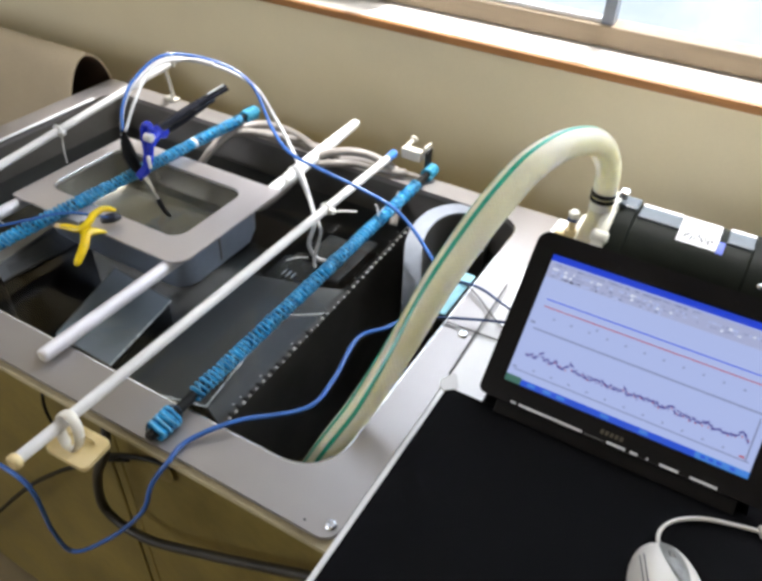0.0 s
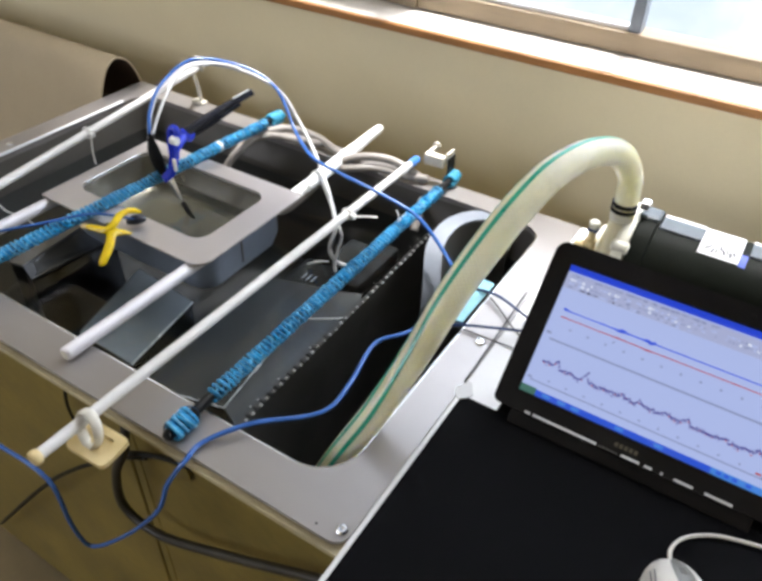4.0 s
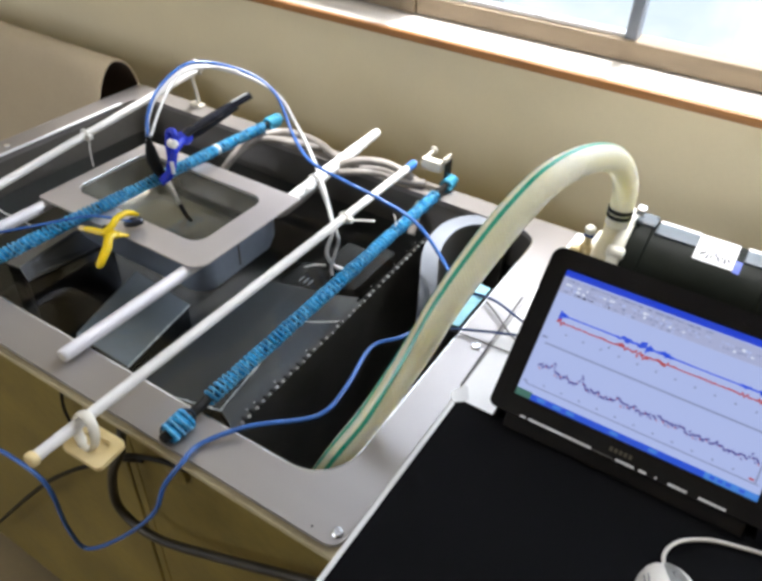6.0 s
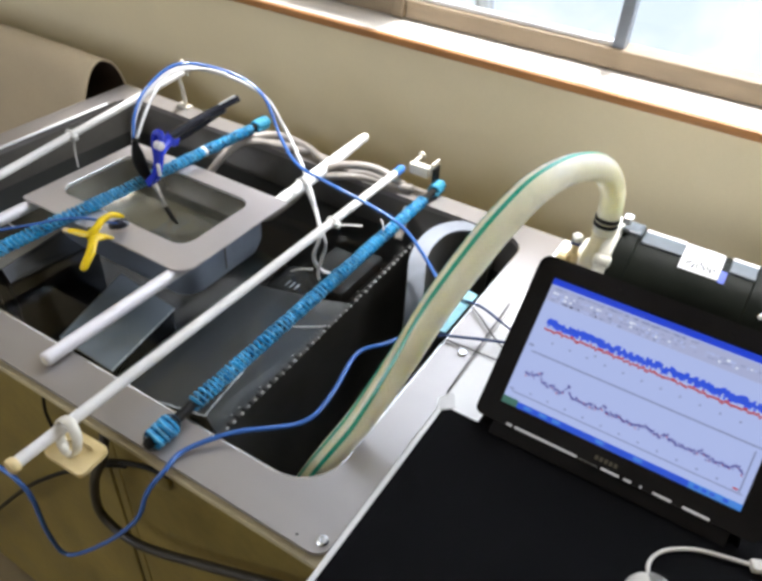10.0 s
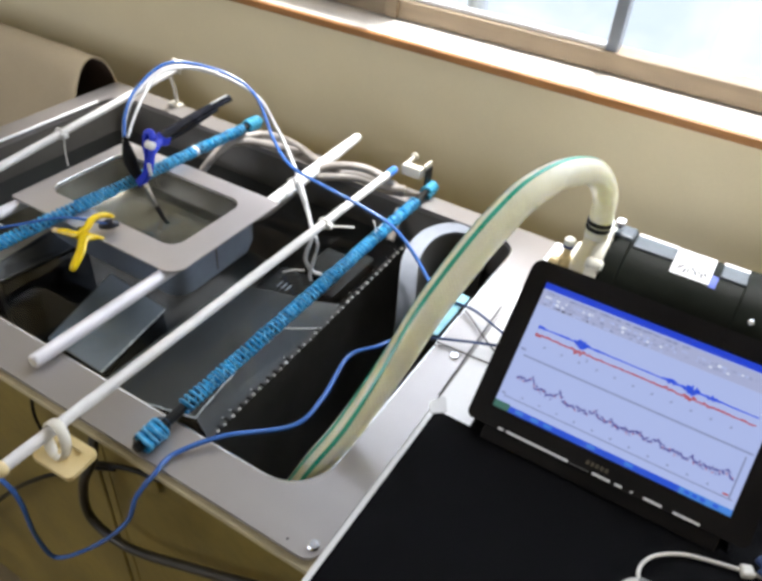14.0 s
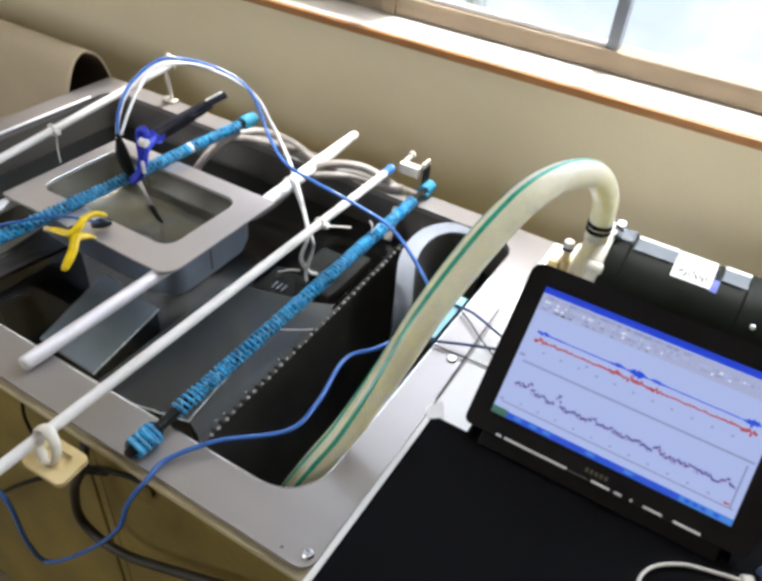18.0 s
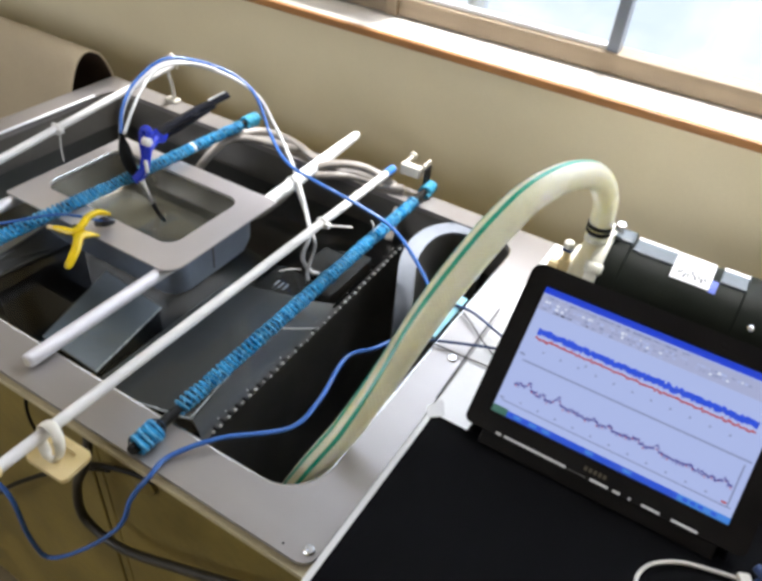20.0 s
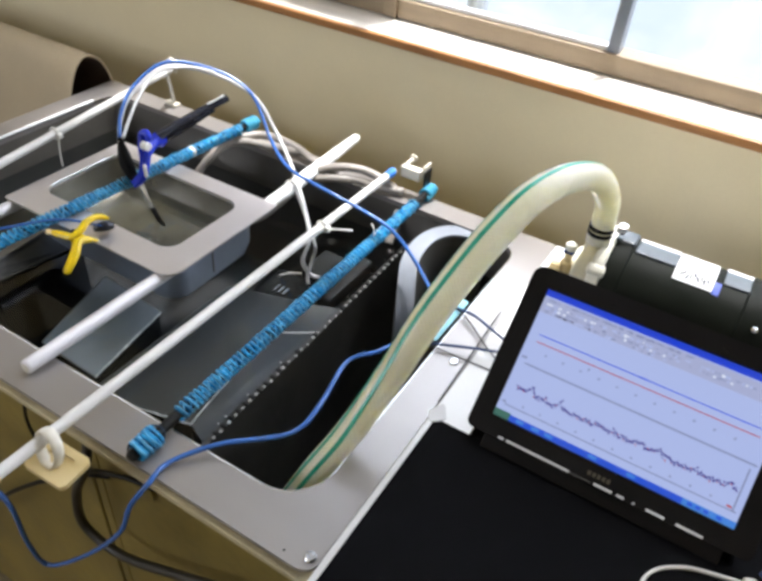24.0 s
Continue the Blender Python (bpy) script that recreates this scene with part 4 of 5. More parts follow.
    part("tape_band", turned([(0.0088, 0), (0.0092, 0.001), (0.0092, 0.005), (0.0088, 0.006)], 14, "y", at2(0.772)), "white_pvc", t2, "white tape ring", smooth=40)
    part("twine", helix(at2(0.895), at2(0.922), 0.0085, 7, 0.0034, 14, 6, 0.05, 15), "rope_green", t2, "teal coil at the far end", smooth=0)


# ---- tray ----
def build_tray():
    t = thing("steel_tray", (0, 0, 0), "small stainless steel tray with rounded corners on two tubes", "tray")
    outer = rounded(-0.889, -0.577, 0.528, 0.743, (0.022, 0.003, 0.006, 0.004), 6)
    X0, X1, Y0, Y1 = -0.865, -0.619, 0.571, 0.712
    inner = rounded(X0, X1, Y0, Y1, 0.022, 6)
    part("flange", ring_plate(outer, inner, 0.8195, 0.8225, 0.004), "tray_steel", t, "flat steel flange", smooth=35)
    # the tray edge's highlight, put in as bright metal where it shines
    part("rolled_edge", sweep([(x, y, 0.8224) for x, y in inner[15:25]], 0.0014, 6), "chrome", t, "rounded edge of the opening, highlight put into brighter metal", smooth=0)
    sh = lambda d, r: rounded(X0 + d, X1 - d, Y0 + d, Y1 - d, r, 6)
    # bowl and outside take darker steels, putting their shade into the colour
    part("bowl", pan([(sh(0, 0.022), 0.818), (sh(0.001, 0.022), 0.77), (sh(0.006, 0.02), 0.755), (sh(0.02, 0.015), 0.750)]), "steel_mid", t, "steel bowl with its shade put into greyer steel", smooth=35)
    part("bowl_outside", pan([(sh(-0.017, 0.03), 0.8185), (sh(-0.016, 0.03), 0.762), (sh(-0.010, 0.028), 0.744), (sh(0.0, 0.02), 0.738)]), "bowl_out", t, "outer wall with shade and bluish reflection put into its steel", smooth=35)
    part("weld_seam", box(-0.6015, -0.6005, 0.628, 0.630, 0.760, 0.818), "steel_dark", t)
    w = solo("tray_water", pan([(sh(0.002, 0.02), 0.7801), (sh(0.0021, 0.02), 0.780)]), "water", "shallow clear water in the steel tray", "water", kind="structure")
    w.visible_shadow = False


# ---- clamps and probe ----
def build_clamps():
    y = thing("yellow_clamp", (0, 0, 0), "yellow plastic spring clamp gripping the tray flange", "clamp")
    part("jaw", sweep(smooth_path([(-0.754, 0.499, 0.835), (-0.738, 0.502, 0.836), (-0.720, 0.506, 0.838), (-0.716, 0.518, 0.844), (-0.719, 0.530, 0.848), (-0.718, 0.545, 0.848), (-0.714, 0.560, 0.840)]), lambda q: (0.0042 + 0.0016 * math.sin(math.pi * q)) * min(1, 0.45 + 8 * q, 0.45 + 8 * (1 - q)), 10, flat=0.85), "yellow", y, "upper yellow arm", smooth=40)
    part("jaw", sweep(smooth_path([(-0.697, 0.470, 0.811), (-0.699, 0.480, 0.818), (-0.703, 0.493, 0.826), (-0.710, 0.506, 0.834), (-0.708, 0.518, 0.832), (-0.701, 0.529, 0.827)]), lambda q: (0.0050 + 0.0014 * math.sin(math.pi * q)) * min(1, 0.5 + 8 * q, 0.35 + 3 * (1 - q)), 10, flat=0.85), "yellow", y, "lower yellow arm", smooth=40)
    part("tip", sweep(straight((-0.758, 0.498, 0.834), (-0.748, 0.500, 0.835), 3), 0.0040, 10, flat=0.8), "cream", y, "pale tip", smooth=40)
    part("web", box(-0.722, -0.706, 0.502, 0.518, 0.829, 0.839, 0.003), "yellow", y)
    part("pad", sweep(smooth_path([(-0.722, 0.540, 0.8305), (-0.713, 0.550, 0.833), (-0.706, 0.560, 0.832)]), lambda q: 0.0072 * (0.5 + 0.5 * math.sin(math.pi * q)), 12), "handle", y, "black jaw pad", smooth=40)
    part("spring", turned([(0.0035, -0.007), (0.0045, -0.005), (0.0045, 0.005), (0.0035, 0.007)], 12, "x", (-0.726, 0.517, 0.835)), "rubber", y, "dark pivot", smooth=40)

    b = thing("blue_clamp", (0, 0, 0), "cobalt blue spring clamp with long black handles", "clamp")
    part("jaw", sweep(smooth_path([(-0.762, 0.651, 0.836), (-0.750, 0.655, 0.850), (-0.747, 0.660, 0.872), (-0.752, 0.664, 0.892), (-0.752, 0.667, 0.904)]), lambda q: 0.0086 - 0.002 * q, 12, flat=0.7), "clamp_blue", b, "blue jaw", smooth=40)
    part("jaw", sweep(smooth_path([(-0.757, 0.649, 0.834), (-0.744, 0.654, 0.852), (-0.740, 0.661, 0.880), (-0.741, 0.667, 0.904)]), lambda q: 0.0076 - 0.0014 * q, 12, flat=0.7), "clamp_blue", b, "blue jaw", smooth=40)
    part("bow", sweep(smooth_path([(-0.755, 0.667, 0.900), (-0.752, 0.669, 0.908), (-0.745, 0.670, 0.910), (-0.740, 0.668, 0.903)]), 0.0052, 10), "clamp_blue", b, "rounded top of the jaws", smooth=40)
    part("hinge", turned([(0.007, -0.008), (0.010, -0.006), (0.010, 0.006), (0.007, 0.008)], 14, "x", (-0.758, 0.702, 0.884)), "clamp_blue", b, smooth=40)
    part("arm", sweep(smooth_path([(-0.746, 0.664, 0.878), (-0.752, 0.682, 0.882), (-0.758, 0.700, 0.884)]), 0.0060, 10), "clamp_blue", b, "blue link to the handles", smooth=40)
    # white bits put in for the highlights on the blue jaws
    part("pin", turned([(0.0040, -0.006), (0.0062, -0.005), (0.0062, 0.005), (0.0040, 0.006)], 12, "x", (-0.739, 0.660, 0.897)), "white_pvc", b, "white pivot pin that also paints a highlight", smooth=40)
    part("spring", box(-0.7405, -0.7350, 0.650, 0.654, 0.852, 0.872, 0.0015), "white_pvc", b, "white plate painting a highlight on the jaw")
    part("handle", sweep(smooth_path([(-0.758, 0.700, 0.889), (-0.744, 0.740, 0.903), (-0.727, 0.775, 0.917), (-0.713, 0.802, 0.927)]), lambda s: 0.0082 - 0.002 * s, 12, flat=0.8), "handle", b, "long black handle", smooth=40)
    part("handle", sweep(smooth_path([(-0.760, 0.702, 0.878), (-0.750, 0.740, 0.887), (-0.739, 0.772, 0.899), (-0.730, 0.79, 0.908)]), lambda s: 0.0062 - 0.002 * s, 12, flat=0.7), "handle", b, "long black handle", smooth=40)

    # the handle's gloss highlight, put in as a thin pale strip
    part("handle_highlight", sweep(straight((-0.726, 0.772, 0.9235), (-0.714, 0.796, 0.9325), 3), 0.0022, 8, flat=0.6), "alu", b, "pale strip for the highlight at the handle's end", smooth=40)

    p = thing("probe", (0, 0, 0), "black sensor probe with a silver tip dipping into the tray", "probe")
    part("grip", sweep(smooth_path([(-0.790, 0.660, 0.893), (-0.786, 0.658, 0.878), (-0.780, 0.655, 0.862), (-0.768, 0.652, 0.846), (-0.757, 0.650, 0.836)]), lambda q: 0.0030 + 0.0068 * math.sin(math.pi * min(1, q * 0.85 + 0.04)) ** 1.6, 12), "grip", p, "tapered black grip", smooth=40)
    part("ferrule", sweep(straight((-0.756, 0.650, 0.838), (-0.738, 0.654, 0.800), 4), lambda s: 0.0072 - 0.0032 * s, 12), "chrome", p, "silver cone", smooth=40)
    part("tip", sweep(straight((-0.739, 0.654, 0.801), (-0.726, 0.660, 0.764), 4), lambda s: 0.0042 - 0.0012 * s, 10), "rubber", p, "dark probe tip", smooth=40)


# ---- cables and hoses ----
def build_cables():
    loop = [(-0.790, 0.660, 0.893), (-0.816, 0.690, 0.911), (-0.840, 0.740, 0.929), (-0.829, 0.800, 0.951), (-0.775, 0.850, 0.937), (-0.716, 0.860, 0.912), (-0.656, 0.830, 0.865),
            (-0.590, 0.785, 0.862), (-0.520, 0.760, 0.868), (-0.454, 0.768, 0.852), (-0.399, 0.770, 0.835), (-0.348, 0.760, 0.800), (-0.311, 0.731, 0.780), (-0.299, 0.652, 0.790)]
    front = [(-0.299, 0.652, 0.790), (-0.310, 0.592, 0.800), (-0.331, 0.555, 0.800), (-0.319, 0.486, 0.800), (-0.321, 0.435, 0.800), (-0.365, 0.378, 0.810), (-0.393, 0.337, 0.8045), (-0.392, 0.310, 0.804),
             (-0.403, 0.292, 0.779), (-0.414, 0.280, 0.739), (-0.473, 0.270, 0.656), (-0.541, 0.260, 0.585), (-0.544, 0.250, 0.640), (-0.553, 0.250, 0.720), (-0.639, 0.250, 0.718), (-0.731, 0.250, 0.686)]
    c = solo("blue_cable", sweep(smooth_path(loop + front[1:], 8), 0.0027, 8), "blue_cable", "blue cable looping from the probe over the tank rim", "cable", smooth=0)
    solo("blue_cable", sweep(smooth_path([(-0.709, 0.548, 0.836), (-0.753, 0.515, 0.846), (-0.789, 0.464, 0.846), (-0.821, 0.415, 0.846), (-0.856, 0.360, 0.842), (-0.88, 0.30, 0.83)], 8), 0.0018, 8), "blue_cable", "thin pale blue cable along the wound rod", "cable", smooth=0)
    solo("white_cable", sweep(smooth_path([(-0.783, 0.660, 0.895), (-0.806, 0.70, 0.910), (-0.828, 0.745, 0.924), (-0.830, 0.785, 0.941), (-0.803, 0.823, 0.943), (-0.775, 0.846, 0.935)], 8), 0.0024, 8), "white_cable", "white cable beside the blue one at the probe", "cable", smooth=0)
    solo("white_cable", sweep(smooth_path([(x + 0.002, y - 0.003, z - 0.0055) for x, y, z in loop[:5]] + [(-0.712, 0.862, 0.908), (-0.672, 0.856, 0.872), (-0.635, 0.838, 0.850), (-0.590, 0.803, 0.838), (-0.535, 0.752, 0.826), (-0.500, 0.715, 0.812), (-0.506, 0.708, 0.775), (-0.500, 0.717, 0.748), (-0.492, 0.728, 0.738)], 8), 0.0031, 8), "white_cable", "white cable running beside the blue loop and hanging into the tank", "cable", smooth=0)
    solo("white_cable", sweep(smooth_path([(-0.585, 0.795, 0.826), (-0.530, 0.748, 0.818), (-0.494, 0.718, 0.806), (-0.496, 0.722, 0.785), (-0.500, 0.712, 0.752), (-0.495, 0.706, 0.738)], 8), 0.0024, 8), "white_cable", "thin white cable hanging into the tank", "cable", smooth=0)

    h = [("grey hose curling over the far rim into the tank", [(-0.806, 0.79, 0.742), (-0.794, 0.81, 0.772), (-0.780, 0.836, 0.800), (-0.765, 0.878, 0.814), (-0.736, 0.912, 0.816), (-0.677, 0.914, 0.815), (-0.620, 0.90, 0.808), (-0.58, 0.905, 0.803)], 0.0068),
         ("grey hose coiled on the far rim", [(-0.80, 0.85, 0.79), (-0.777, 0.862, 0.806), (-0.750, 0.882, 0.8105), (-0.704, 0.896, 0.810), (-0.66, 0.91, 0.809)], 0.0065),
         ("grey hose arching over the far rim", [(-0.66, 0.78, 0.742), (-0.646, 0.794, 0.752), (-0.626, 0.822, 0.776), (-0.603, 0.858, 0.812), (-0.569, 0.878, 0.828), (-0.529, 0.898, 0.828), (-0.488, 0.903, 0.818), (-0.466, 0.912, 0.795), (-0.455, 0.88, 0.77), (-0.452, 0.86, 0.742)], 0.0068),
         ("grey hose lying along the far rim", [(-0.62, 0.85, 0.80), (-0.574, 0.866, 0.812), (-0.536, 0.889, 0.812), (-0.496, 0.898, 0.809), (-0.46, 0.91, 0.809)], 0.0065)]
    for label, pts, r in h:
        solo("grey_hose", sweep(smooth_path(pts, 8), r, 10), "grey_hose", label, "hose", group="grey hoses", smooth=0)

    # dark hose and cord in front of the tank
    solo("black_hose", sweep(smooth_path([(-0.497, 0.324, 0.79), (-0.496, 0.321, 0.777), (-0.491, 0.308, 0.752), (-0.507, 0.300, 0.707), (-0.514, 0.300, 0.640), (-0.457, 0.300, 0.629), (-0.360, 0.305, 0.672), (-0.246, 0.310, 0.733), (-0.19, 0.312, 0.76)], 8), 0.0054, 10), "dusty", "black hose hanging below the rim", "hose", smooth=0)
    solo("black_cable", sweep(smooth_path([(-1.0, 0.312, 0.17), (-0.734, 0.310, 0.496), (-0.63, 0.312, 0.61), (-0.556, 0.316, 0.678), (-0.505, 0.318, 0.726), (-0.44, 0.316, 0.768), (-0.40, 0.318, 0.779)], 8), 0.003, 8), "rubber", "thin black cable hanging across the tank's side", "cable", smooth=0)
    solo("black_cable", sweep(smooth_path([(-0.60, 0.325, 0.775), (-0.60, 0.32, 0.74), (-0.585, 0.318, 0.70), (-0.578, 0.318, 0.66), (-0.53, 0.318, 0.70), (-0.47, 0.318, 0.742)], 8), 0.002, 8), "rubber", "thin black cable hanging below the rim", "cable", smooth=0)

    # wires on the table, tape on the rim
    w = [([(-0.300, 0.716, 0.79), (-0.270, 0.711, 0.8045), (-0.240, 0.703, 0.812), (-0.206, 0.690, 0.812), (-0.156, 0.672, 0.81), (-0.09, 0.66, 0.804)], 0.0018),
         ([(-0.290, 0.722, 0.79), (-0.266, 0.7105, 0.804), (-0.240, 0.694, 0.806), (-0.206, 0.668, 0.804), (-0.16, 0.64, 0.803), (-0.12, 0.62, 0.803)], 0.0010),
         ([(-0.30, 0.618, 0.79), (-0.268, 0.631, 0.8045), (-0.235, 0.645, 0.808), (-0.196, 0.658, 0.812), (-0.153, 0.676, 0.812), (-0.09, 0.70, 0.8085)], 0.0018),
         ([(-0.285, 0.624, 0.795), (-0.263, 0.632, 0.803), (-0.230, 0.634, 0.803), (-0.195, 0.636, 0.803), (-0.15, 0.64, 0.8025)], 0.0009)]
    for pts, r in w:
        solo("thin_cable", sweep(smooth_path(pts, 6), r, 6), "navy_cable" if r > 0.0015 else "dusty", "thin dark cable crossing the white table", "cable", smooth=0)
    solo("thin_cable", sweep(smooth_path([(-0.2195, 0.742, 0.8025), (-0.218, 0.69, 0.8025), (-0.216, 0.62, 0.8025), (-0.2145, 0.559, 0.802)], 6), 0.0008, 6), "rubber", "thin black cable along the rim's edge", "cable", smooth=0)
    solo("tape_strip", slab([(-0.285, 0.640), (-0.262, 0.646), (-0.2615, 0.735), (-0.280, 0.737)], 0.8005, 0.8018), "tape_blue", "pale turquoise tape strip on the rim", "tape")
    tape = thing("tape_scrap", (0, 0, 0), "torn scrap of white tape at the board's corner", "tape")
    part("scrap", slab([(-0.204, 0.508), (-0.198, 0.504), (-0.191, 0.510), (-0.187, 0.516), (-0.190, 0.521), (-0.195, 0.530), (-0.199, 0.532), (-0.203, 0.524), (-0.207, 0.516)], 0.8335, 0.8345), "label_white", tape)


def build_hose():
    """Milky suction hose with green stripes, from the pump down into the tank."""
    h = thing("suction_hose", (0, 0, 0), "milky vinyl hose with green stripes arching into the tank", "hose")
    pts = [(-0.136, 0.765, 0.935), (-0.136, 0.765, 0.965), (-0.139, 0.757, 0.995), (-0.150, 0.728, 1.028), (-0.168, 0.682, 1.0425), (-0.186, 0.635, 1.037), (-0.200, 0.597, 1.0145), (-0.214, 0.562, 0.981),
           (-0.228, 0.527, 0.940), (-0.243, 0.492, 0.884), (-0.262, 0.452, 0.825), (-0.288, 0.420, 0.765), (-0.315, 0.405, 0.69), (-0.33, 0.40, 0.60), (-0.335, 0.40, 0.50)]
    path = smooth_path(pts, 8)
    bore = lambda q: 0.0132 + 0.0024 * math.exp(-((q - 0.45) / 0.22) ** 2) + 0.0008 * min(1, max(0, (q - 0.10) * 3))
    part("tube", sweep(path, bore, 24), "hose", h, smooth=0)
    for a, wd in ((0.302, 0.050), (0.165, 0.050)):
        part("stripe", sweep(path, bore, 5, arc=(a - wd / 2, a + wd / 2), lift=0.0004, twist=lambda q: 0.075 * min(1, max(0, (q - 0.60) / 0.12))), "stripe", h, "green stripe", smooth=0)
    # reinforcing threads that show through the skin, crossing one another
    long = smooth_path(pts, 30)
    for way in (1, -1):
        for k in range(18):
            part("braid", sweep(long, lambda q: bore(q) - 0.0001, 2, arc=(k / 18, k / 18 + 0.006), lift=0.00022, twist=lambda q, w=way: w * 10 * q), "braid", h, "thin tan reinforcing thread", smooth=0)
    for z in (0.9475, 0.9545):
        part("hose_clamp", turned([(0.0132, -0.0025), (0.0142, -0.002), (0.0142, 0.002), (0.0132, 0.0025)], 24, "z", (-0.136, 0.765, z)), "rubber", h, "thin black hose clamp", smooth=40)
    part("clamp_screw", box(-0.121, -0.110, 0.772, 0.784, 0.948, 0.958, 0.002), "chrome", h)


def build_pump():
    p = thing("water_pump", (0, 0, 0), "dark magnet-drive water pump with an ivory head on the table", "pump")
    cy, cz = 0.785, 0.876
    part("motor", turned([(0.030, -0.122), (0.056, -0.120), (0.062, -0.115), (0.062, -0.098), (0.0585, -0.096), (0.0585, 0.028), (0.061, 0.030), (0.061, 0.120), (0.052, 0.130), (0.02, 0.132)], 40, "x", (0, cy, cz)), "pump", p, "dark green-grey motor housing", smooth=30)
    for a, b in ((-0.094, -0.0485), (0.002, 0.0295)):
        part("cap_strip", box(a, b, cy - 0.014, cy + 0.012, cz + 0.0550, cz + 0.0595, 0.001), "strip", p, "blue-grey top strip")
        # the ridge's sunlit back edge is painted white
        part("cap_edge", box(a, b, cy + 0.0125, cy + 0.0185, cz + 0.0555, cz + 0.0590, 0.001), "label_white", p, "white bar for the sunlit back edge of the strip")
    part("end_block", box(-0.119, -0.096, cy - 0.010, cy + 0.016, cz + 0.0585, cz + 0.0650, 0.003), "strip", p, "blue-grey block on the front flange")
    # label wrapped on the housing
    V, F = [], []
    for i in range(9):
        a = radians(62 + 64 * i / 8)
        for x in (-0.048, -0.006):
            V.append((x, cy - 0.0592 * math.cos(a), cz + 0.0592 * math.sin(a)))
    F = [(2 * i, 2 * i + 1, 2 * i + 3, 2 * i + 2) for i in range(8)]
    lab = part("label", (V, F), "label_white", p, "white rating label with unreadable print", smooth=0)
    V = []
    for i in range(9):
        a = radians(60 + 16 * i / 8)
        for x in (-0.0055, 0.0015):
            V.append((x, cy - 0.0592 * math.cos(a), cz + 0.0592 * math.sin(a)))
    part("label_band", (V, F), "label_blue", p, "blue band of the label", smooth=0)
    rnd = random.Random(3)
    for i in range(9):
        x = -0.041 + 0.0036 * i
        a = radians(72 + rnd.uniform(-2, 5))
        c = Vector((x, cy - 0.0597 * math.cos(a), cz + 0.0597 * math.sin(a)))
        part("print_bar", box(-0.0012, 0.0010, -0.0028 - 0.002 * rnd.random(), 0.003, -0.0001, 0.0002), "ink" if i % 3 else "grey_pvc", lab, m=Matrix.Translation(c) @ Matrix.Rotation(math.pi / 2 - a, 4, "X") @ Matrix.Rotation(rnd.uniform(-0.5, 0.5), 4, "Z"))
    part("bolt", turned([(0.0032, 0), (0.0032, 0.002), (0.002, 0.003)], 10, "z", (0, 0, 0)), "chrome", p, "bright bolt", m=Matrix.Translation((0.046, cy - 0.0465, cz + 0.0390)) @ Matrix.Rotation(radians(50), 4, "X"))
    # ivory head and fittings
    part("head", turned([(0.02, -0.160), (0.026, -0.158), (0.030, -0.152), (0.030, -0.134), (0.058, -0.132), (0.0635, -0.130), (0.0645, -0.127), (0.0645, -0.1185), (0.062, -0.117)], 30, "x", (0, cy, cz)), "pump_white", p, "ivory pump head", smooth=30)
    part("outlet", turned([(0.026, 0.83), (0.022, 0.86), (0.0168, 0.895), (0.0126, 0.918), (0.0118, 0.944), (0.0112, 0.947)], 22, "z", (-0.136, 0.765, 0)), "neck", p, "yellowed translucent outlet neck", smooth=35)
    for k in range(6):
        g = radians(20 + 60 * k)
        part("lug", turned([(0.005, -0.134), (0.0075, -0.132), (0.0075, -0.116), (0.005, -0.114)], 14, "x", (0, cy + 0.060 * math.cos(g), cz + 0.060 * math.sin(g))), "pump_white", p, "rounded screw lug", smooth=35)
    part("inlet_tap", turned([(0.006, 0), (0.007, 0.004), (0.007, 0.018), (0.0045, 0.02), (0.0045, 0.030)], 16, "z", (-0.160, 0.752, 0.885)), "cream", p, "small yellowed tap", smooth=35)
    part("tap_handle", box(-0.166, -0.154, 0.747, 0.757, 0.9155, 0.9195, 0.0015), "navy_cable", p, "dark blue tap lever")
    part("tap_cap", turned([(0.005, 0), (0.0062, 0.002), (0.0062, 0.007), (0.004, 0.009)], 14, "z", (-0.160, 0.752, 0.920)), "pump_white", p, "white tap cap", smooth=35)
    part("tap_nut", turned([(0.009, 0), (0.010, 0.002), (0.010, 0.008), (0.008, 0.012)], 6, "x", (-0.176, 0.745, 0.893)), "cream", p, "yellowed nut")
    for x in (-0.07, 0.07):
        part("foot", box(x - 0.012, x + 0.012, cy - 0.05, cy + 0.05, 0.801, 0.830, 0.003), "pump", p)


# ---- laptop, board, mouse ----
LID = Matrix(((1, 0, 0, -0.145), (0, 0.7071, -0.7071, 0.526), (0, 0.7071, 0.7071, 0.861), (0, 0, 0, 1)))
SW, SH = 0.226, 0.133


